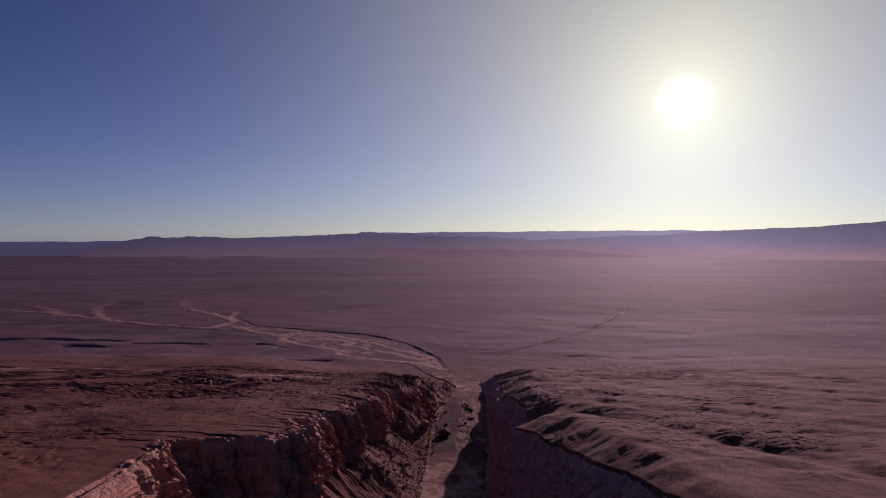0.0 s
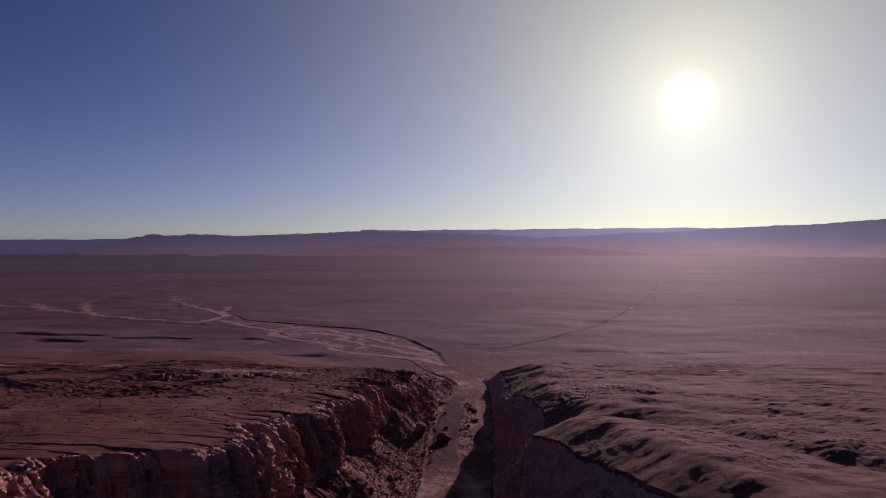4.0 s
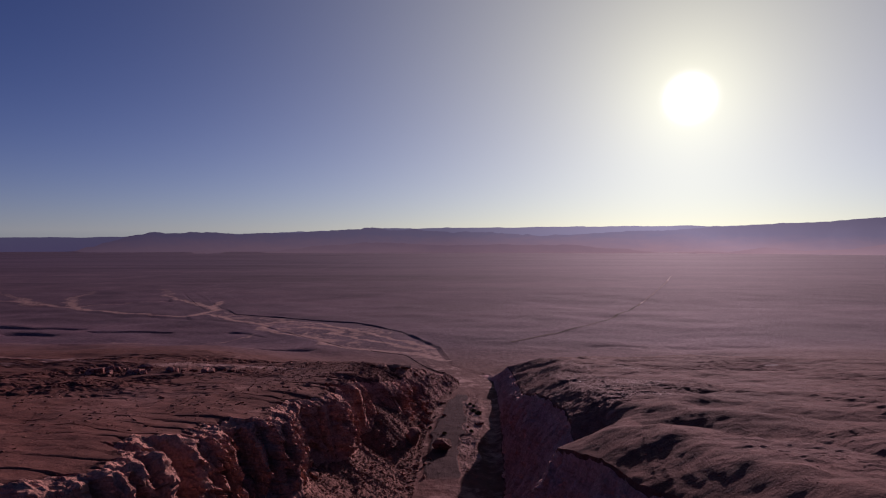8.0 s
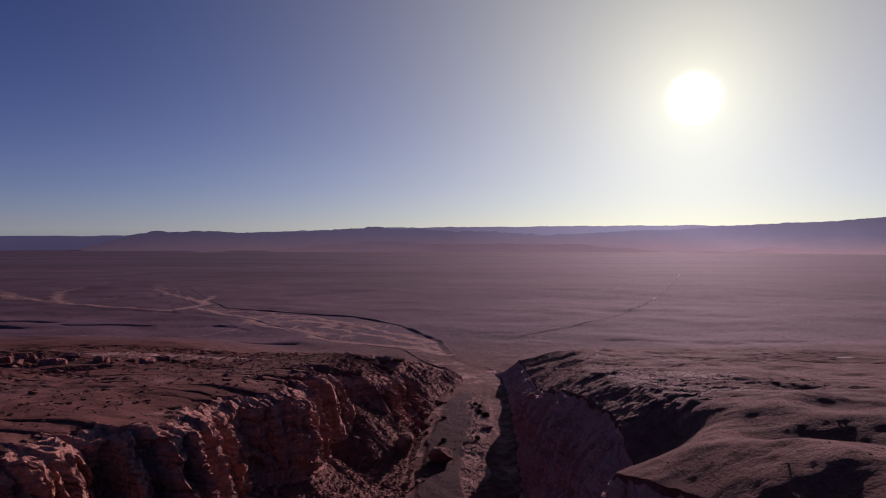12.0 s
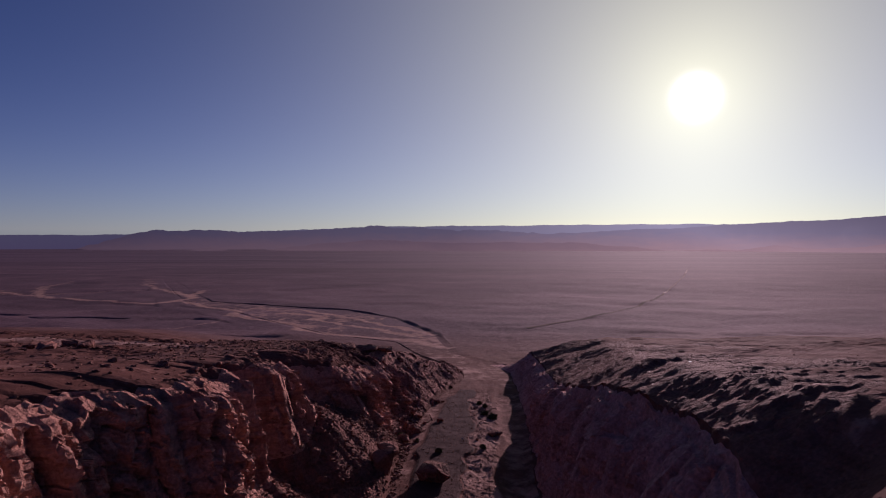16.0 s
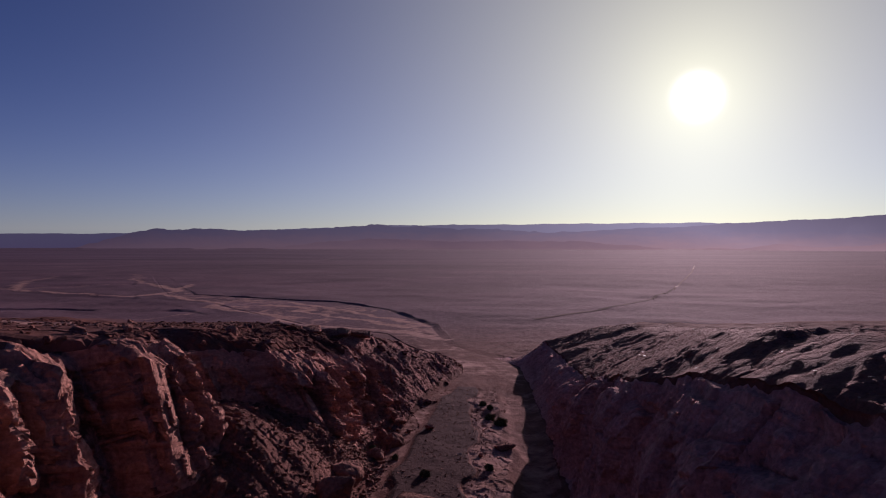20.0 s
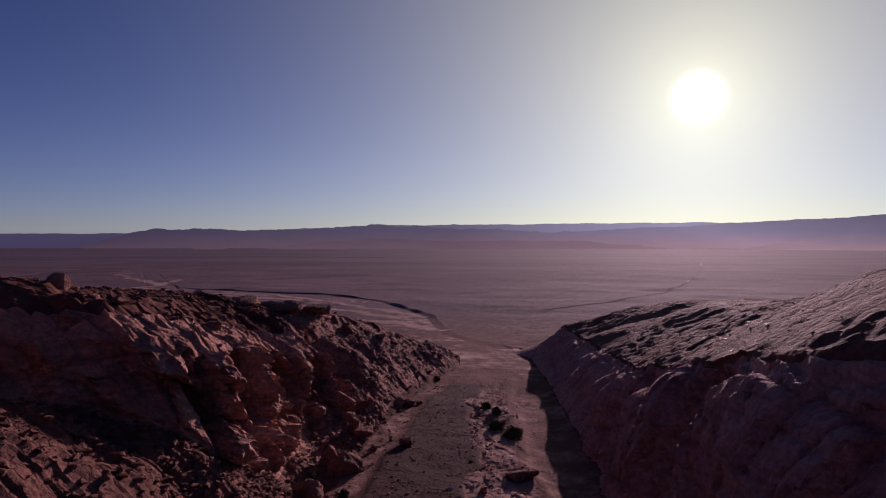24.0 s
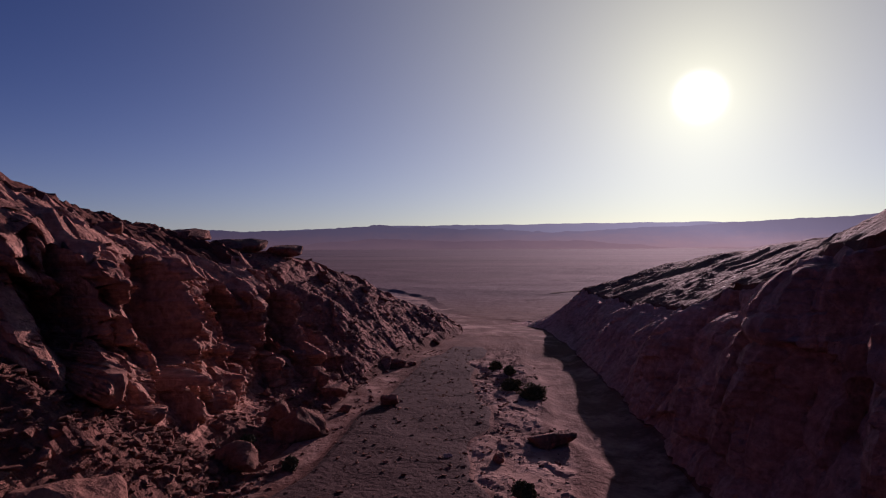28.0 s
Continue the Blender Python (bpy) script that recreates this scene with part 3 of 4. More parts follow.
def ramp(t, fac, stops):
    n = t.nodes.new("ShaderNodeValToRGB")
    e = n.color_ramp.elements
    while len(e) < len(stops):
        e.new(0.5)
    for k, (p, c) in enumerate(stops):
        e[k].position, e[k].color = p, (*c, 1) if len(c) == 3 else c
    t.links.new(fac, n.inputs["Fac"])
    return n.outputs["Color"]


def mix(t, fac, a, b, how="MIX"):
    n = t.nodes.new("ShaderNodeMix")
    n.data_type, n.blend_type = "RGBA", how
    for key, v in ((0, fac), (6, a), (7, b)):
        if isinstance(v, (int, float)):
            n.inputs[key].default_value = v
        elif isinstance(v, tuple):
            n.inputs[key].default_value = (*v, 1)
        else:
            t.links.new(v, n.inputs[key])
    return n.outputs[2]


def calc(t, op, a, b=0.0, clamp=False):
    n = t.nodes.new("ShaderNodeMath")
    n.operation, n.use_clamp = op, clamp
    for k, v in enumerate((a, b)):
        if isinstance(v, (int, float)):
            n.inputs[k].default_value = v
        else:
            t.links.new(v, n.inputs[k])
    return n.outputs[0]


def bumped(t, b, height, strength, distance):
    n = t.nodes.new("ShaderNodeBump")
    n.inputs["Strength"].default_value, n.inputs["Distance"].default_value = strength, distance
    t.links.new(height, n.inputs["Height"])
    t.links.new(n.outputs[0], b.inputs["Normal"])


def attr(t, name):
    n = t.nodes.new("ShaderNodeAttribute")
    n.attribute_name = name
    return n.outputs["Fac"]


def ground_material():
    m, t, b = material("desert_ground", 0.95, 0.065)
    where = t.nodes.new("ShaderNodeNewGeometry").outputs["Position"]
    big, mid, fine = noise_node(t, where, 0.05, 5), noise_node(t, where, 0.6, 6), noise_node(t, where, 5.0, 4)
    earth = ramp(t, big, [(0.3, (0.108, 0.043, 0.034)), (0.5, (0.152, 0.064, 0.048)), (0.7, (0.19, 0.096, 0.08))])
    flat = ramp(t, noise_node(t, where, 0.012, 7, 0.6, 1.0), [(0.32, (0.10, 0.06, 0.074)), (0.55, (0.146, 0.089, 0.106)), (0.72, (0.20, 0.127, 0.143))])
    # aerial haze painted into the base colour: the far plain turns mauve
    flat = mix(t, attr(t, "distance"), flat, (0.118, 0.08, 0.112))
    # long bands of gravel and finer soil across the plain
    bands = noise_node(t, put(t, "ShaderNodeMapping", {"Vector": where}, Scale=(0.0012, 0.0065, 0.0)).outputs[0], 1.0, 7, 0.62, 0.6)
    flat = mix(t, 1.0, flat, ramp(t, bands, [(0.32, (0.66, 0.64, 0.68)), (0.5, (0.98, 0.98, 1.0)), (0.68, (1.28, 1.24, 1.2))]), "MULTIPLY")
    col = mix(t, attr(t, "plain"), earth, flat)
    grit = mix(t, 1.0, col, ramp(t, mid, [(0.3, (0.72, 0.7, 0.7)), (0.7, (1.2, 1.2, 1.2))]), "MULTIPLY")
    grit = mix(t, 1.0, grit, ramp(t, fine, [(0.3, (0.8, 0.8, 0.8)), (0.7, (1.15, 1.15, 1.15))]), "MULTIPLY")
    ragged = calc(t, "MULTIPLY", calc(t, "SUBTRACT", noise_node(t, where, 0.3, 8, 0.7), 0.5), 1.6)
    sandy = calc(t, "MULTIPLY", calc(t, "SUBTRACT", calc(t, "ADD", attr(t, "sand"), ragged), 0.40), 3.2, True)
    pale = ramp(t, noise_node(t, where, 0.5, 5), [(0.3, (0.27, 0.155, 0.122)), (0.5, (0.38, 0.228, 0.184)), (0.7, (0.50, 0.32, 0.262))])
    grit = mix(t, sandy, grit, pale)
    dark = calc(t, "MULTIPLY", calc(t, "SUBTRACT", calc(t, "ADD", attr(t, "gravel"), calc(t, "MULTIPLY", ragged, 0.3)), 0.45), 6.0, True)
    stones = ramp(t, noise_node(t, where, 9.0, 3), [(0.35, (0.052, 0.026, 0.025)), (0.6, (0.078, 0.04, 0.038)), (0.75, (0.12, 0.066, 0.061))])
    grit = mix(t, dark, grit, stones)
    salt = calc(t, "MULTIPLY", calc(t, "SUBTRACT", calc(t, "ADD", attr(t, "salt"), calc(t, "MULTIPLY", ragged, 0.6)), 0.5), 6.0, True)
    grit = mix(t, salt, grit, (0.72, 0.64, 0.58))
    t.links.new(grit, b.inputs["Base Color"])
    hgt = calc(t, "ADD", calc(t, "MULTIPLY", mid, 0.5), calc(t, "ADD", calc(t, "MULTIPLY", fine, 0.16), calc(t, "MULTIPLY", noise_node(t, where, 22.0, 2), 0.05)))
    bumped(t, b, hgt, 0.9, 0.5)
    return m


def rock_material(name, dark, light, stain, strata=1.0, gloss=0.08, rough=0.9):
    m, t, b = material(name, rough, gloss)
    where = t.nodes.new("ShaderNodeNewGeometry").outputs["Position"]
    stretch = put(t, "ShaderNodeMapping", {"Vector": where}, Scale=(0.12, 0.12, 1.4)).outputs[0]
    upright = put(t, "ShaderNodeMapping", {"Vector": where}, Scale=(1.0, 1.0, 0.22)).outputs[0]
    beds = noise_node(t, stretch, 1.0, 6, 0.6, 0.4)
    streak = noise_node(t, upright, 1.1, 5, 0.6)
    fine = noise_node(t, where, 4.5, 6, 0.62)
    col = ramp(t, beds, [(0.3, dark), (0.52, light), (0.72, tuple(0.5 * (a + c) for a, c in zip(dark, light)))])
    col = mix(t, calc(t, "MULTIPLY", calc(t, "SUBTRACT", streak, 0.5), 3.2, True), col, stain)
    col = mix(t, 1.0, col, ramp(t, fine, [(0.3, (0.68, 0.66, 0.66)), (0.7, (1.25, 1.22, 1.2))]), "MULTIPLY")
    info = t.nodes.new("ShaderNodeObjectInfo")
    tone = calc(t, "ADD", calc(t, "MULTIPLY", info.outputs["Random"], 0.35), 0.82)
    shade = put(t, "ShaderNodeCombineColor", {"Red": tone, "Green": tone, "Blue": tone}).outputs[0]
    col = mix(t, 1.0, col, shade, "MULTIPLY")
    t.links.new(col, b.inputs["Base Color"])
    cracks = t.nodes.new("ShaderNodeTexVoronoi")
    cracks.feature = "DISTANCE_TO_EDGE"
    cracks.inputs["Scale"].default_value = 0.9
    warp = mix(t, 0.12, where, put(t, "ShaderNodeTexNoise", {"Vector": where}, Scale=1.2).outputs["Color"], "ADD")
    t.links.new(warp, cracks.inputs["Vector"])
    edge = calc(t, "MULTIPLY", cracks.outputs["Distance"], 7.0, True)
    hgt = calc(t, "ADD", calc(t, "MULTIPLY", fine, 0.5), calc(t, "ADD", calc(t, "MULTIPLY", edge, 0.22), calc(t, "MULTIPLY", noise_node(t, where, 1.3, 5), 0.7)))
    hgt = calc(t, "ADD", hgt, calc(t, "MULTIPLY", beds, 0.5 * strata))
    hgt = calc(t, "ADD", hgt, calc(t, "MULTIPLY", noise_node(t, where, 16.0, 4, 0.65), 0.16))
    bumped(t, b, hgt, 1.0, 0.45)
    return m


GROUND = ground_material()
CLIFF = rock_material("red_cliff_rock", (0.27, 0.118, 0.09), (0.50, 0.268, 0.205), (0.20, 0.088, 0.07))
SCREE = rock_material("dark_scree", (0.18, 0.08, 0.066), (0.33, 0.165, 0.132), (0.125, 0.056, 0.048), 0.3)
RUBBLE = rock_material("dark_red_rubble", (0.125, 0.052, 0.042), (0.23, 0.108, 0.084), (0.09, 0.038, 0.032), 0.3)
# eastern wall colour, lightened to stand in for lens glare veiling its shade
WALL = rock_material("lightened_wall_rock", (0.36, 0.19, 0.168), (0.53, 0.305, 0.272), (0.28, 0.142, 0.128))
BOULDER = rock_material("boulder_rock", (0.18, 0.078, 0.06), (0.32, 0.16, 0.12), (0.125, 0.056, 0.045), 0.3)
LEDGE = rock_material("weathered_ledge_rock", (0.125, 0.058, 0.048), (0.195, 0.098, 0.082), (0.095, 0.044, 0.038), 0.3, 0.03, 0.8)
PALE = rock_material("pale_stone", (0.42, 0.34, 0.30), (0.60, 0.50, 0.45), (0.36, 0.28, 0.25), 0.2)
SLAB = rock_material("polished_slab_rock", (0.20, 0.13, 0.11), (0.30, 0.20, 0.16), (0.16, 0.10, 0.085), 0.3, 0.5, 0.5)


# ---- ground sheet and rock faces ----
def sheet(name, X, Yc, Z, mat, masks=(), crisp=False):
    nr, nc = X.shape
    me = bpy.data.meshes.new(name)
    co = np.stack([X, Yc, Z], -1).reshape(-1, 3).astype(np.float32)
    idx = np.arange(nr * nc, dtype=np.int32).reshape(nr, nc)
    quads = np.stack([idx[:-1, :-1], idx[:-1, 1:], idx[1:, 1:], idx[1:, :-1]], -1).reshape(-1, 4)
    me.vertices.add(len(co))
    me.vertices.foreach_set("co", co.ravel())
    me.loops.add(quads.size)
    me.loops.foreach_set("vertex_index", quads.ravel())
    me.polygons.add(len(quads))
    me.polygons.foreach_set("loop_start", np.arange(0, quads.size, 4, dtype=np.int32))
    me.update(calc_edges=True)
    me.polygons.foreach_set("use_smooth", np.ones(len(quads), bool))
    for key, values in dict(masks).items():
        a = me.attributes.new(key, "FLOAT", "POINT")
        a.data.foreach_set("value", np.ascontiguousarray(values, np.float32).ravel())
    me.materials.append(mat)
    if crisp:
        me.set_sharp_from_angle(angle=radians(13))
    me.update()
    return new(name, me)


BRANCHES = [
    ([(2, 232), (-6, 246), (-20, 253), (-43, 268), (-66, 296), (-80, 318), (-89, 337), (-115, 364), (-144, 402)], 3.6, 0.95),
    ([(-6, 262), (-20, 288), (-30, 302), (-48, 326), (-62, 346), (-82, 352), (-92, 345)], 3.4, 0.9),
    ([(-52, 300), (-46, 308), (-52, 318), (-66, 330)], 5.5, 0.85),
    ([(-10, 256), (-22, 276), (-36, 286), (-50, 300)], 3.0, 0.85),
    ([(-144, 403), (-150, 386), (-170, 393), (-197, 402), (-219, 416), (-262, 457), (-297, 476), (-335, 501), (-400, 530)], 5.0, 0.85),
    ([(-144, 405), (-157, 439), (-182, 481), (-208, 517), (-239, 558), (-280, 624)], 7.0, 0.9),
    ([(-157, 439), (-167, 466), (-171, 506)], 6.0, 0.8),
    ([(-268, 466), (-290, 500), (-310, 543), (-327, 600)], 9.0, 0.8),
    ([(-297, 472), (-368, 543), (-431, 607)], 10.0, 0.75),
    ([(-208, 517), (-240, 500), (-268, 466)], 8.0, 0.6),
    ([(-82, 308), (-84, 291), (-91, 269), (-100, 258), (-120, 254)], 2.2, 0.62),
    ([(-126, 278), (-133, 272), (-137, 258), (-150, 252), (-180, 250)], 2.6, 0.62),
]


def masks_for(X, Yc):
    flat = sstep(205, 285, Yc)
    sand = np.zeros(X.shape)
    warp, warq = 4 * vn2(X / 24, Yc / 24, 131) + 2 * vn2(X / 9, Yc / 9, 132), 4 * vn2(X / 24, Yc / 24, 133) + 2 * vn2(X / 9, Yc / 9, 134)
    for pts, w, amount in BRANCHES:
        sand = np.maximum(sand, 0.95 * amount * np.exp(-((near_line(X + warp, Yc + warq, pts) / (0.75 * w)) ** 2)))
    sand = sand * (1 - 0.45 * sstep(440, 620, Yc))
    table = sstep(146, 154, Yc) * (1 - sstep(188, 200, Yc)) * (1 - sstep(-26, -14, X))
    sand = np.maximum(sand, 0.62 * table * sstep(0.05, 0.5, fbm2(X / 15, Yc / 7, 3, 138)))
    sand = np.maximum(sand, 0.25 * (1 - flat) * (fbm2(X / 30, Yc / 18, 2, 137) > 0.5))
    salt = 0.9 * np.exp(-(((X - 65.5) / 2.6) ** 2) - ((Yc - 159.5) / 1.4) ** 2) + 0.85 * np.exp(-(((X - 69) / 1.8) ** 2) - ((Yc - 156.0) / 1.0) ** 2)
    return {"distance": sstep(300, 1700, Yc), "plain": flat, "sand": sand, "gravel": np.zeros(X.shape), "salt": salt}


mA, mG, mC = masks_for(XA, YA), masks_for(XG, YG), masks_for(XC, YC)
mD = masks_for(XD, YD)
mD["sand"] = np.maximum(mD["sand"], inside * np.clip(bar * 0.62 + 0.5 * (1 - sstep(edge1 - 0.05, edge1, u)) + 0.45 * sstep(edge3 - 0.02, edge3 + 0.03, u), 0, 1))
mD["sand"] = np.maximum(mD["sand"], (1 - inside) * (0.14 + 0.18 * sstep(228, 264, YD) + 0.20 * (1 - sstep(222, 262, YD)) + 0.14 * (1 - sstep(120, 134, YD)) + 0.22 * ridge2(XD / 11 + 0.7 * vn2(XD / 14, YD / 14, 90), YD / 16, 3, 92)) * (1 - sstep(400, 470, YD)))
mD["gravel"] = terrace
mB, mE = masks_for(XB, YB), masks_for(XEF, YEF)


def cut(masks):
    return {k: np.concatenate([m[k] if n == 0 else m[k][:, 1:] for n, m in enumerate(masks)], 1) for k in masks[0]}


ground_parts = ((XA, YA, ZA), (XB, YB, ZB), (XC, YC, ZC), (XD, YD, ZD), (XEF, YEF, ZEF), (XG, YG, ZG))
GX, GY, GZ = (np.concatenate([p[k] if n == 0 else p[k][:, 1:] for n, p in enumerate(ground_parts)], 1) for k in range(3))
GM = cut((mA, mB, mC, mD, mE, mG))
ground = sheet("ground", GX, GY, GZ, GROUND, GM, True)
tagged(ground, "reddish brown desert ground cut by a dry sandy wash", "ground", kind="structure")
# the rock of both canyon walls
ground.data.materials.append(CLIFF)
ground.data.materials.append(WALL)
ground.data.materials.append(SCREE)
ncol = GX.shape[1] - 1
which = np.zeros((NR - 1, ncol), np.int32)
rowsel = (ROWS[:-1] < 206)[:, None]
c0 = NA
which[:, c0 - 6 : c0 + NB + 4] = np.where(rowsel, np.where((ROWS[:-1] > 167)[:, None], 3, 1), 0)
which[:, c0 + NB + 4 : c0 + NB + NC - 6] = np.where(rowsel & (ROWS[:-1] > 100)[:, None], np.where((ROWS[:-1] > 154)[:, None], 3, 5), 0)
c1 = NA + NB + NC + ND
which[:, c1 + 2 : c1 + NE - 2] = np.where(rowsel, 2, 0)
cG = NA + NB + NC + ND + NE
reach_g = np.interp(ROWS, [60, 100, 112, 130, 150, 185, 200], [0.0, 0.0, 11.0, 16.0, 18.0, 16.0, 0.0])[:, None]
ledgy = OR < reach_g * (0.75 + 0.6 * fbm2(XG / 6, YG / 5, 3, 345))
which[:, cG:] = np.where(ledgy[:-1, :-1] & rowsel, 4, which[:, cG:])
ground.data.materials.append(LEDGE)
ground.data.materials.append(RUBBLE)
ground.data.polygons.foreach_set("material_index", which.ravel())


# ---- far mountains ----
def mountain_range(name, label, dist, crest, depth, seed, mat, rough):
    """A range that rings the plain ahead: crest is a list of bearing (degrees east of the axis) and height."""
    bear = np.radians(np.linspace(-60, 60, 1100))[:, None]
    a = np.degrees(bear)
    t = np.linspace(0, 1.5, 34)[None, :]
    top = np.interp(a, [c[0] for c in crest], [c[1] for c in crest])
    top = top + 1.5 * rough * (fbm2(a / 2.4, a * 0, 3, seed) + 0.4 * fbm2(a / 0.6, a * 0 + 3, 3, seed + 9))
    r = dist - depth * (1 - t) + 0 * bear
    foot = plain(np.cos(bear) * r + 40) - 4.0
    rise = np.where(t < 1, np.minimum(t, 1) ** 1.25, 1 - 1.6 * (t - 1) ** 1.4)
    spur = 0.10 * ridge2(a / 1.6 + 0.3 * t, 1.2 * t + a * 0.05, 2, seed + 20) * np.sin(np.pi * np.clip(t, 0, 1)) ** 2
    z = foot + np.maximum(top - foot, 0) * (rise + spur)
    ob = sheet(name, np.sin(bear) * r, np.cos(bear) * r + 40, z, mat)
    return tagged(ob, label, "mountains", kind="structure")


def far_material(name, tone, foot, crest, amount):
    """Far rock: kilometres of haze are painted as emission, graded by height."""
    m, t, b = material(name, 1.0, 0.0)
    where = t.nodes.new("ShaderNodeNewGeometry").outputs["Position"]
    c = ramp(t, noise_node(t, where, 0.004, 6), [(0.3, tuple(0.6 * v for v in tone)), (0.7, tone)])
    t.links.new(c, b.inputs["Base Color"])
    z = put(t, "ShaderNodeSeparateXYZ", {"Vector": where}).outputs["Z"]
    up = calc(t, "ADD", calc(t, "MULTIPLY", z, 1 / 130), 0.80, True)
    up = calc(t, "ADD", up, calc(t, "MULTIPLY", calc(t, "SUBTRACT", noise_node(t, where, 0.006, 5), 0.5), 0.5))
    haze_glow = ramp(t, up, [(0.05, foot), (0.85, crest)])
    # painted glare: the haze emission grows about fivefold towards the sun
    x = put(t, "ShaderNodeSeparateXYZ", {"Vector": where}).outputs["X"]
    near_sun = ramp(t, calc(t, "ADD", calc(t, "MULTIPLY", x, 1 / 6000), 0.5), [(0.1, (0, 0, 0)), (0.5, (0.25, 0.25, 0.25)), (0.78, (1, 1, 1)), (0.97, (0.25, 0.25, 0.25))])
    haze_glow = mix(t, 1.0, haze_glow, mix(t, near_sun, (1.0, 1.0, 1.0), (5.4, 5.4, 4.0)), "MULTIPLY")
    t.links.new(haze_glow, b.inputs["Emission Color"])
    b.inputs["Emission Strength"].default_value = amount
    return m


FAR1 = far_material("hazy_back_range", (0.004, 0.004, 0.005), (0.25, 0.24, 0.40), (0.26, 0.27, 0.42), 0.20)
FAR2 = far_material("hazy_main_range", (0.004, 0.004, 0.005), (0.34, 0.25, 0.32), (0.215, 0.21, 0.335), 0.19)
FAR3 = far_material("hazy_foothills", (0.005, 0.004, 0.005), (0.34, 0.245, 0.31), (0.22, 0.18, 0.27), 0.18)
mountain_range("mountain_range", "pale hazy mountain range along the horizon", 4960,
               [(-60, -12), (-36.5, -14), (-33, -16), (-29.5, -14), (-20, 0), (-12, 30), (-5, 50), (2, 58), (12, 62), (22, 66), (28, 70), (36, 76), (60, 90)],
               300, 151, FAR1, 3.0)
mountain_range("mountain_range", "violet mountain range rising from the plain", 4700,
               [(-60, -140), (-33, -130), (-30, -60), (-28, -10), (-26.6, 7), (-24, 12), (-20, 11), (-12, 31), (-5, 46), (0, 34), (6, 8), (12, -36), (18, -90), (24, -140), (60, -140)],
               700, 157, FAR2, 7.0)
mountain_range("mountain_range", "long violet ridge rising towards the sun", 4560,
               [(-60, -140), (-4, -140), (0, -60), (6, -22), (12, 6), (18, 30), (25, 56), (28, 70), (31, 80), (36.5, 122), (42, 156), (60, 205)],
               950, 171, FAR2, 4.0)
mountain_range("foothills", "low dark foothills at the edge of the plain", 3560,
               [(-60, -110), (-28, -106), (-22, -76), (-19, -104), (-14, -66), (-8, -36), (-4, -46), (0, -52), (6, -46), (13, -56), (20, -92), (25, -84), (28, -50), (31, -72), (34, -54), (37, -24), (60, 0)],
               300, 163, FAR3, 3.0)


# ---- loose rock ----
def part(name, bm, mat, parent=None, label=""):
    me = bpy.data.meshes.new(name)
    bm.to_mesh(me)
    bm.free()
    me.materials.append(mat)
    ob = new(name, me)
    ob.parent = parent
    return tagged(ob, label)


def stone_bm(seed, flat=0.75, n=16):
    """An angular stone: the hull of scattered points, about 1 m across, with chipped corners."""
    rng = random.Random(seed)
    bm = bmesh.new()
    for _ in range(n):
        v = Vector((rng.gauss(0, 1), rng.gauss(0, 1), rng.gauss(0, 1))).normalized()
        v = Vector([math.copysign(abs(c) ** 0.7, c) for c in v]) * rng.uniform(0.42, 0.56)
        bm.verts.new((v.x, v.y * rng.uniform(0.75, 1), v.z * flat))
    hull = bmesh.ops.convex_hull(bm, input=bm.verts)
    bmesh.ops.delete(bm, geom=[v for v in hull["geom_interior"] if isinstance(v, bmesh.types.BMVert)], context="VERTS")
    bmesh.ops.recalc_face_normals(bm, faces=bm.faces)
    return bm


def detailed_bm(seed, flat=0.75, n=16):
    """A larger stone, with chamfered edges and a chipped skin."""
    bm = stone_bm(seed, flat, n)
    bmesh.ops.dissolve_limit(bm, angle_limit=radians(14), verts=bm.verts, edges=bm.edges)
    bmesh.ops.bevel(bm, geom=bm.edges[:], offset=0.035, segments=1, affect="EDGES", clamp_overlap=True)
    bmesh.ops.triangulate(bm, faces=bm.faces)
    bmesh.ops.subdivide_edges(bm, edges=bm.edges, cuts=2, use_grid_fill=True)
    for v in bm.verts:
        v.co += 0.035 * noise.noise_vector(v.co * 3.1 + Vector((seed, 0, 0))) + 0.014 * noise.noise_vector(v.co * 9.0 + Vector((0, seed, 0)))
    return bm


def height_at(x, y):
    """The ground under a place: the nearest points of the sheet in the row nearest to y."""
    r = int(np.argmin(np.abs(ROWS - y)))
    xs = GX[r]
    k = int(np.argmin(np.abs(xs - x)))
    k0 = max(0, min(len(xs) - 2, k if xs[k] <= x else k - 1))
    f = 0 if xs[k0 + 1] == xs[k0] else min(1, max(0, (x - xs[k0]) / (xs[k0 + 1] - xs[k0])))
    return float(GZ[r, k0] * (1 - f) + GZ[r, k0 + 1] * f)


def boulder(name, label, seed, x, y, size, turn=0.0, tilt=0.0, sink=0.12, flat=0.75, stretch=(1, 1, 1), group="", mat=None, z=None, category="boulder"):
    ob = part(name, detailed_bm(seed, flat), mat or BOULDER)
    g = height_at(x, y) if z is None else z
    ob.matrix_world = pose(x, y, g + size * flat * stretch[2] * (0.46 - sink), tilt, 0, turn) @ Matrix.Diagonal((size * stretch[0], size * stretch[1], size * stretch[2], 1))
    return tagged(ob, label, category, group)


FLOOR_GROUP = "boulders on the canyon bed"
boulder("boulder", "huge reddish boulder fallen at the foot of the scree", 11, -4.1, 138.0, 3.0, 25, 8, 0.1, 0.9, (1.0, 1.0, 1.1), FLOOR_GROUP)
boulder("boulder", "huge blocky reddish boulder beside the wash", 12, 0.4, 139.2, 3.8, 70, -6, 0.16, 0.7, (0.9, 1.1, 0.75), FLOOR_GROUP)
boulder("boulder", "flat-topped brown boulder on the gravel terrace", 13, 0.7, 157.6, 0.85, 10, 6, 0.1, 0.8, (1.1, 0.8, 0.9), FLOOR_GROUP)
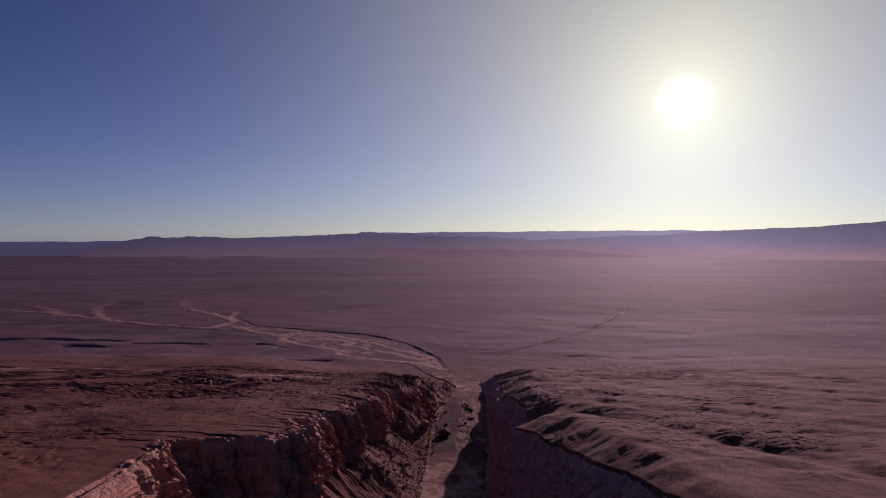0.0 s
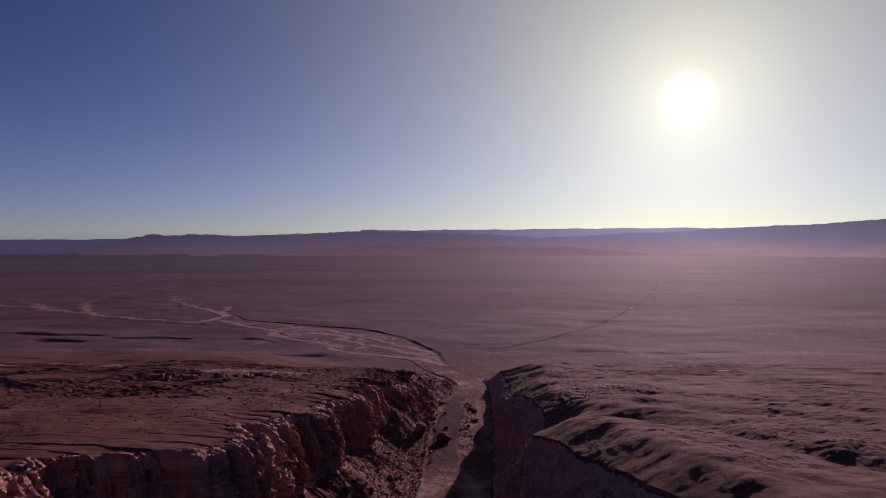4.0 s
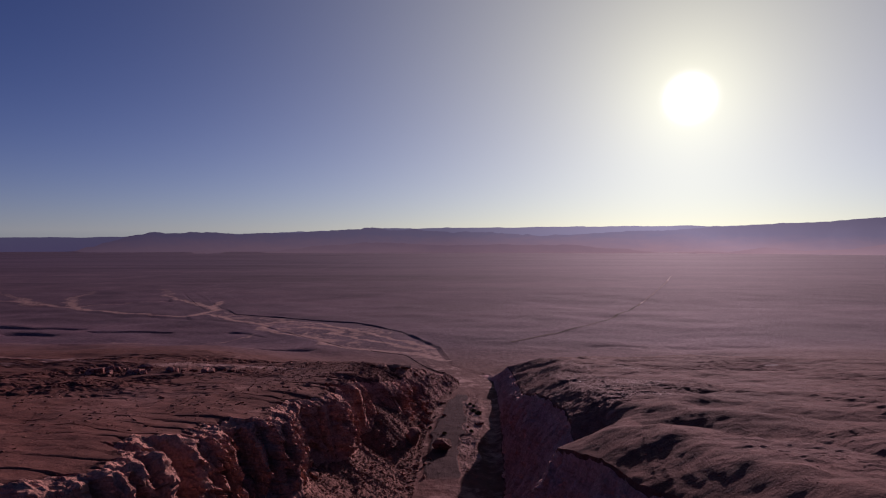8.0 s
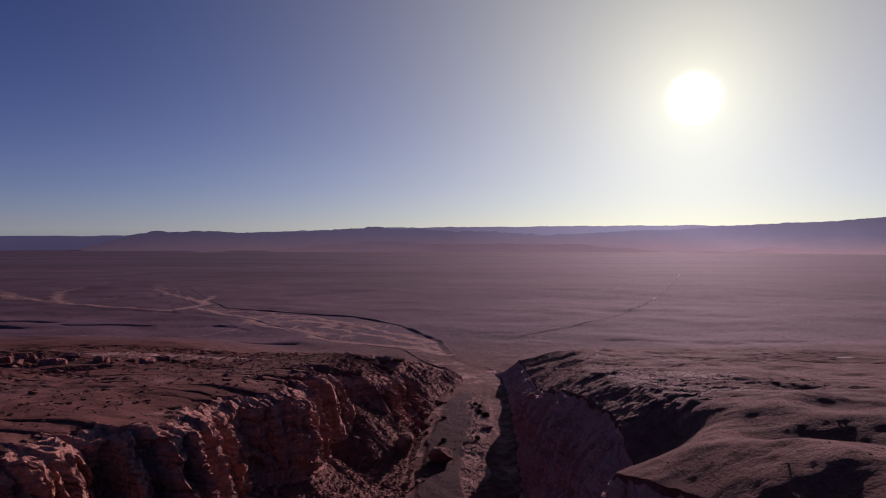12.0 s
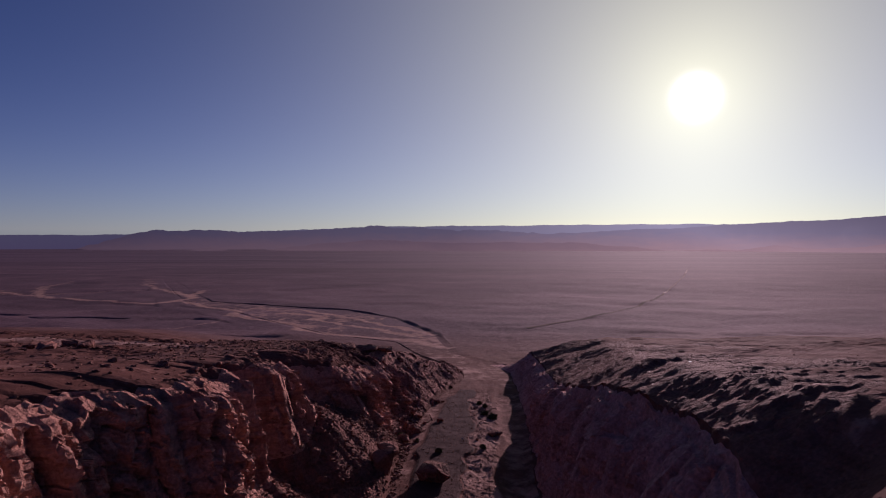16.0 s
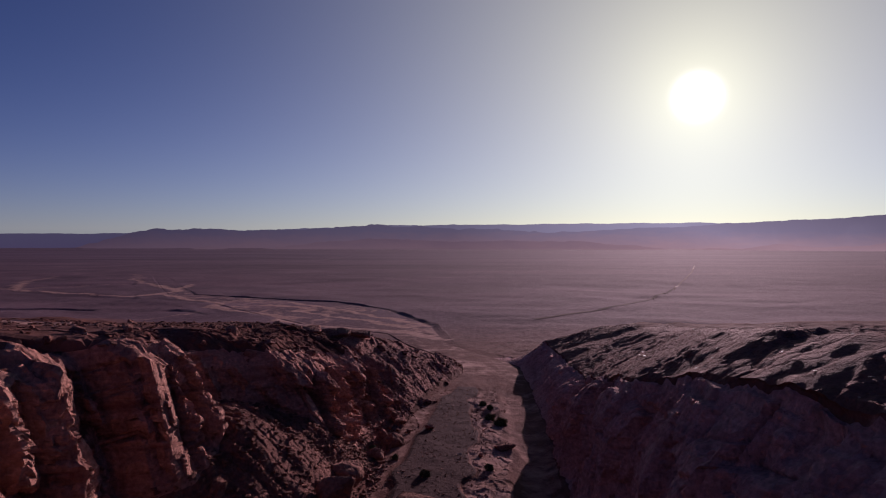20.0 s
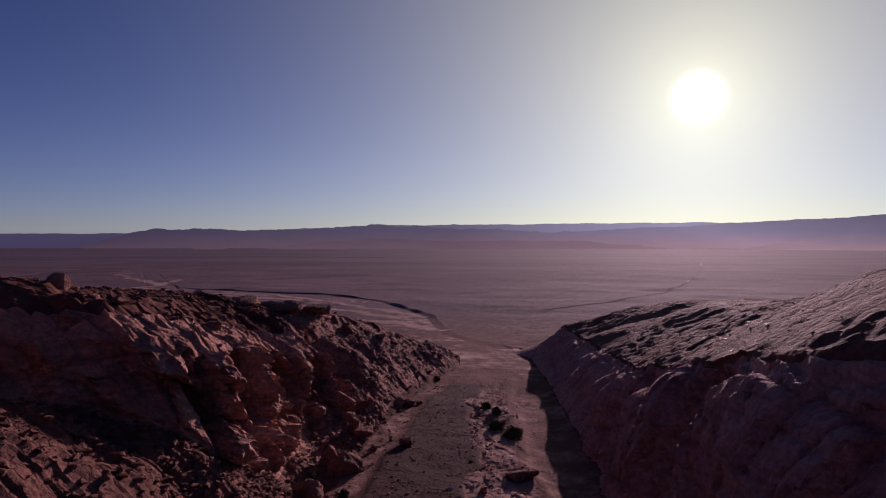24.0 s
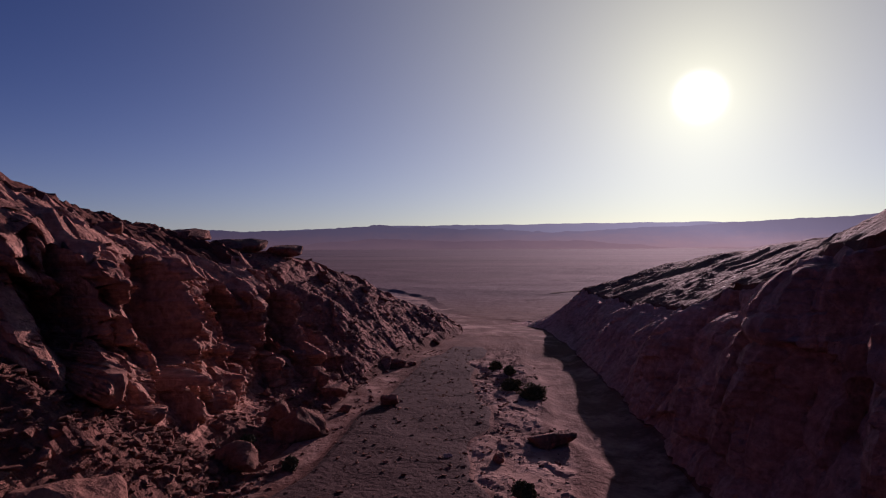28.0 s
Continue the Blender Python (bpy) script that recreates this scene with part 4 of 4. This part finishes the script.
boulder("boulder", "massive red boulder at the head of the scree", 24, -4.5, 143.0, 2.7, 75, 6, 0.12, 0.75, (1.0, 1.0, 0.9), FLOOR_GROUP)
boulder("boulder", "pale brown boulder lying at the cliff foot", 14, -3.4, 149.8, 1.5, 150, -10, 0.05, 0.7, (1.25, 0.9, 0.85), FLOOR_GROUP)
boulder("boulder", "large brown block leaning at the cliff foot", 15, -2.4, 153.6, 1.9, 40, 22, 0.1, 0.8, (1.1, 0.9, 0.95), FLOOR_GROUP)
boulder("boulder", "rounded brown block beside the cliff foot", 16, -3.3, 154.6, 1.3, 95, 5, 0.1, 0.85, (1, 1, 1), FLOOR_GROUP)
boulder("boulder", "leaning slab of red rock beside the cliff", 17, -2.2, 159.4, 1.3, 30, 34, 0.05, 0.6, (1.2, 0.7, 1.2), FLOOR_GROUP)
boulder("boulder", "upright slab of red rock beside the cliff", 18, -2.9, 159.8, 1.1, 110, 12, 0.05, 0.9, (0.9, 0.6, 1.2), FLOOR_GROUP)
boulder("boulder", "small brown rock on the pale footslope", 19, -1.2, 157.2, 0.55, 60, 0, 0.1, 0.8, (1, 1, 1), FLOOR_GROUP)
boulder("boulder", "thin overhanging rock slab on the sand bar", 20, 7.4, 153.6, 1.8, 12, -7, 0.16, 0.5, (1.1, 0.7, 0.8), FLOOR_GROUP)
boulder("boulder", "pale flat stone lying on dark gravel", 25, 3.4, 151.0, 0.32, 15, 4, 0.1, 0.45, (1.2, 0.8, 0.8), FLOOR_GROUP, PALE)
boulder("boulder", "small dark rock on the sand bar", 21, 5.1, 151.2, 0.6, 80, 0, 0.1, 0.7, (1, 1, 1), FLOOR_GROUP)
boulder("boulder", "low reddish rocks at the foot of the spur", 22, -0.2, 168.0, 1.2, 20, 0, 0.15, 0.6, (1.3, 0.8, 0.9), FLOOR_GROUP)
boulder("boulder", "low reddish rocks at the foot of the spur", 23, 0.8, 168.8, 0.8, 75, 0, 0.15, 0.7, (1.1, 0.9, 0.9), FLOOR_GROUP)

CAP_GROUP = "caprock ledges on the spur"
for n, (x, y, s, turn) in enumerate([(-10.4, 169.5, 3.2, 8), (-8.0, 171.2, 2.9, -12), (-12.8, 167.6, 2.6, 30)]):
    boulder("caprock", "dark overhanging caprock slab on the canyon rim", 40 + n, x, y, s, turn, 4, 0.1, 0.5, (1.15, 0.85, 0.62), CAP_GROUP, category="flat rock")

# a broken ledge on the western table
LEDGE_GROUP = "rocks of the broken ledge"
ledge_rng = random.Random(31)
for n in range(30):
    f = ledge_rng.random()
    x, y = -60 + 21 * f + ledge_rng.gauss(0, 1.2), 139.5 + 6.0 * f + ledge_rng.gauss(0, 2.4)
    boulder("boulder", "dark red boulder of a broken ledge on the tableland", 60 + n, x, y, 0.6 + 1.9 * ledge_rng.random() ** 2, 360 * f * 7, ledge_rng.uniform(-12, 12), 0.18, 0.65,
            (1.3, 0.9, 0.85), LEDGE_GROUP, SCREE)

# fallen rocks on the scree, the spur and the rims
STONES = [part("rock", detailed_bm(100 + k, 0.6 + 0.06 * (k % 5)), BOULDER) for k in range(9)]
for ob in STONES:
    tagged(ob, "angular reddish brown rock fallen on the slope", "rock", "fallen rocks on the slopes")
rng = random.Random(7)
colC0, colD0 = NA + NB, NA + NB + NC


def pick(y0, y1, k0, k1):
    rows = np.nonzero((ROWS >= y0) & (ROWS <= y1))[0]
    r, k = rng.choice(list(rows)), rng.randint(k0, k1)
    return float(GX[r, k]), float(GY[r, k]), float(GZ[r, k])


placed = 0
plan = [(96, 134, colC0 + 4, colD0 - 1, 50, 0.45, 1.5), (140, 156, colC0 + 10, colD0 - 1, 40, 0.18, 0.6), (156, 196, colC0, colD0 - 1, 70, 0.3, 1.1), (120, 175, NA - 34, NA - 2, 60, 0.3, 1.2), (96, 180, NA - 90, NA - 34, 30, 0.3, 1.0),
        (122, 137, colD0, colD0 + 22, 10, 0.4, 1.2), (143, 156, colD0, colD0 + 14, 10, 0.15, 0.45), (150, 176, colD0, colD0 + 14, 10, 0.2, 0.5), (104, 138, NA + NB - 26, NA + NB, 18, 0.6, 1.6)]
for y0, y1, k0, k1, count, lo, hi in plan:
    for _ in range(count):
        x, y, z = pick(y0, y1, k0, k1)
        size = lo + (hi - lo) * rng.random() ** 2.2
        m = pose(x, y, z + 0.12 * size, rng.uniform(-25, 25), rng.uniform(-25, 25), rng.uniform(0, 360))
        sc = Matrix.Diagonal((size * rng.uniform(0.9, 1.4), size * rng.uniform(0.8, 1.1), size * rng.uniform(0.7, 1.1), 1))
        if placed < len(STONES):
            STONES[placed].matrix_world = m @ sc
        else:
            src = STONES[placed % len(STONES)]
            copy_thing(src, m).scale = sc.to_scale()
        placed += 1

# slabs that catch the light on the eastern shoulder
slabs = [part("flat_rock", detailed_bm(200 + k, 0.22), SLAB) for k in range(4)]
for ob in slabs:
    tagged(ob, "smooth thin stone slab lying on the eastern slope", "flat rock", "slabs on the eastern slope")
c1 = NA + NB + NC + ND + NE
for n in range(150):
    x, y, z = pick(118, 176, c1 + 2, c1 + 30)
    size = 0.1 + 0.26 * rng.random() ** 2
    m = pose(x, y, z - 0.02, rng.uniform(-16, 6), rng.uniform(-14, 10), rng.uniform(-40, 40))
    sc = Matrix.Diagonal((size * 1.4, size * 0.8, size * 0.8, 1))
    if n < 4:
        slabs[n].matrix_world = m @ sc
    else:
        copy_thing(slabs[n % 4], m).scale = sc.to_scale()


# ---- rubble too small to count ----
def rubble(name, label, mat, bands, seed):
    r = np.random.RandomState(seed)
    kinds = []
    for k in range(8):
        bm = stone_bm(300 + k, 0.55 + 0.05 * (k % 4), 9)
        bmesh.ops.triangulate(bm, faces=bm.faces)
        bm.verts.index_update()
        kinds.append((np.array([v.co[:] for v in bm.verts]), np.array([[v.index for v in f.verts] for f in bm.faces])))
        bm.free()
    verts, faces, base = [], [], 0
    for y0, y1, k0, k1, count, lo, hi in bands:
        rows = np.nonzero((ROWS >= y0) & (ROWS <= y1))[0]
        for _ in range(count):
            i, k = r.choice(rows), r.randint(k0, k1)
            f, g = r.rand(), r.rand()
            p = np.array([GX[i, k], GY[i, k], GZ[i, k]]) * (1 - f) + np.array([GX[i, k + 1], GY[i, k + 1], GZ[i, k + 1]]) * f
            j = min(i + 1, NR - 1)
            below = np.array([GX[j, k], GY[j, k], GZ[j, k]]) * (1 - f) + np.array([GX[j, k + 1], GY[j, k + 1], GZ[j, k + 1]]) * f
            if np.abs(below - p).max() > 0.6:
                continue
            p = p + g * (below - p)
            size = lo + (hi - lo) * r.rand() ** 3
            v, q = kinds[r.randint(8)]
            a = r.rand() * 6.283
            c, s = math.cos(a), math.sin(a)
            w = v * size * np.array([r.uniform(0.9, 1.4), r.uniform(0.7, 1.0), r.uniform(0.6, 1.0)])
            w = np.stack([w[:, 0] * c - w[:, 1] * s, w[:, 0] * s + w[:, 1] * c, w[:, 2]], -1) + p + np.array([0, 0, 0.1 * size])
            verts.append(w)
            faces.append(q + base)
            base += len(v)
    me = bpy.data.meshes.new(name)
    me.from_pydata(np.concatenate(verts).tolist(), [], np.concatenate(faces).tolist())
    me.materials.append(mat)
    return tagged(new(name, me), label, "rubble", kind="stuff")


rubble("rubble", "angular red rubble strewn over scree and rims", BOULDER,
       [(96, 150, colC0, colD0 + 6, 8000, 0.08, 0.55), (152, 204, colC0, colD0, 2600, 0.06, 0.32), (90, 190, NA - 39, NA, 1500, 0.1, 0.5), (136, 182, NA - 93, NA - 11, 900, 0.12, 0.6)], 5)
rubble("loose_stones", "small loose stones on gravel and tableland", BOULDER,
       [(135, 176, colD0 + 2, colD0 + 70, 1500, 0.05, 0.22), (128, 172, colD0 + 55, colD0 + 84, 500, 0.06, 0.3), (70, 190, NA - 164, NA - 24, 5200, 0.07, 0.42), (70, 195, c1 + 2, c1 + 136, 2600, 0.05, 0.17)], 6)


# ---- shrubs ----
def shrub_material():
    m, t, b = material("dry_shrub_leaves", 0.8, 0.2)
    info = t.nodes.new("ShaderNodeNewGeometry")
    c = ramp(t, info.outputs["Random Per Island"], [(0.0, (0.055, 0.06, 0.026)), (0.6, (0.10, 0.10, 0.045)), (1.0, (0.16, 0.14, 0.07))])
    t.links.new(c, b.inputs["Base Color"])
    return m


LEAF = shrub_material()
TWIG = rock_material("shrub_wood", (0.07, 0.05, 0.035), (0.12, 0.09, 0.06), (0.05, 0.035, 0.025), 0.2)


def shrub(label, seed, x, y, wide, tall):
    rng = random.Random(seed)
    root = new("shrub")
    root.matrix_world = pose(x, y, height_at(x, y) - 0.02, 0, 0, rng.uniform(0, 360))
    bm = bmesh.new()
    tips = []
    for _ in range(26):
        a, e = rng.uniform(0, 6.283), rng.uniform(0.15, 1.45)
        d = Vector((math.cos(a) * math.cos(e), math.sin(a) * math.cos(e), math.sin(e)))
        tip = Vector((d.x * wide * 0.5, d.y * wide * 0.5, d.z * tall)) * rng.uniform(0.75, 1.0)
        tips.append(tip)
        side = d.cross(Vector((0, 0, 1))).normalized() * 0.02
        up = d.cross(side).normalized() * 0.02
        ring = [bm.verts.new(o) for o in (side, up, -side - up)]
        end = bm.verts.new(tip)
        for k in range(3):
            bm.faces.new((ring[k], ring[(k + 1) % 3], end))
    part("stem", bm, TWIG, root)
    bm = bmesh.new()
    for _ in range(4200):
        tip = rng.choice(tips)
        p = tip * rng.uniform(0.6, 1.0) + Vector((rng.gauss(0, 0.07), rng.gauss(0, 0.07), rng.gauss(0, 0.05))) * wide
        p.z = max(p.z, 0.03)
        d = Vector((rng.gauss(0, 1), rng.gauss(0, 1), rng.gauss(0.4, 1))).normalized() * rng.uniform(0.05, 0.10)
        w = d.cross(Vector((rng.gauss(0, 1), rng.gauss(0, 1), rng.gauss(0, 1)))).normalized() * rng.uniform(0.018, 0.034)
        bm.faces.new([bm.verts.new(p + o) for o in (-d * 0.2, w + d * 0.4, d, -w + d * 0.4)])
    part("foliage", bm, LEAF, root, "dusty dark green foliage")
    return tagged(root, label, "shrub", "shrubs on the sand bar")


shrub("rounded dark green desert shrub on the sand bar", 1, 7.5, 160.6, 1.5, 0.75)
shrub("rounded dark green desert shrub beside a larger one", 2, 6.6, 162.2, 1.3, 0.6)
shrub("low sparse desert shrub on the sand bar", 3, 6.1, 167.4, 0.9, 0.45)
shrub("low sparse desert shrub on the sand bar", 4, 6.8, 166.0, 0.8, 0.4)
shrub("dry yellowish shrub at the edge of the sand bar", 8, 5.6, 147.8, 0.75, 0.5)
shrub("dry yellowish shrub beside the gravel terrace", 9, 0.8, 146.3, 0.8, 0.5)
shrub("small green desert shrub below the cliff", 5, -1.8, 150.4, 0.55, 0.4)
shrub("dry dark shrub among rocks below the cliff", 6, -4.2, 150.9, 0.7, 0.45)
shrub("dry dark shrub among rocks below the cliff", 7, -3.9, 152.2, 0.6, 0.4)


# ---- the vehicle track across the plain ----
TRACK = [(26.0, 272.2), (49.0, 302.6), (79.6, 350.3), (115.9, 422.6), (172.4, 547.2), (237.8, 694.8), (316.5, 885.7), (376.5, 1038.7)]


def strip(name, label, pts, wide, mat):
    """A worn wheel track that lies on the ground along a smooth line."""
    ys = np.array([p[1] for p in pts], float)
    xs = np.array([p[0] for p in pts], float)
    yy = np.arange(ys[0], ys[-1], 2.0)
    xx = np.interp(yy, ys, xs)
    xx = np.convolve(np.pad(xx, 9, mode="reflect", reflect_type="odd"), np.ones(19) / 19, "valid") 
    g = np.array([height_at(x, y) for x, y in zip(xx, yy)])
    tx, ty = np.gradient(xx), np.gradient(yy)
    n = np.hypot(tx, ty)
    half = wide * 0.5 * (1 + 0.25 * vn2(yy / 9, yy * 0, 503))
    off = half[:, None] * np.array([[-1, -0.4, 0.4, 1]])
    X, Yc = xx[:, None] + (ty / n)[:, None] * off, yy[:, None] - (tx / n)[:, None] * off
    Z = np.array([[height_at(a, b) for a, b in zip(ra, rb)] for ra, rb in zip(X, Yc)]) + 0.16
    return tagged(sheet(name, X, Yc, np.maximum(Z, g[:, None] + 0.02), mat), label, "track", kind="structure")


def track_material(name, a, b_):
    m, t, b = material(name, 0.95, 0.03)
    where = t.nodes.new("ShaderNodeNewGeometry").outputs["Position"]
    t.links.new(ramp(t, noise_node(t, where, 0.03, 6), [(0.45, a), (0.6, b_)]), b.inputs["Base Color"])
    return m


RUT = track_material("rutted_track", (0.05, 0.032, 0.028), (0.11, 0.07, 0.06))
DUST = track_material("pale_dust", (0.17, 0.11, 0.10), (0.60, 0.47, 0.40))
strip("track", "dark worn vehicle track across the plain", TRACK[:4] + [(146.0, 489.0)], 1.6, RUT)
strip("track", "pale dusty vehicle track across the far plain", [(146.0, 489.0)] + TRACK[4:7], 1.5, DUST)
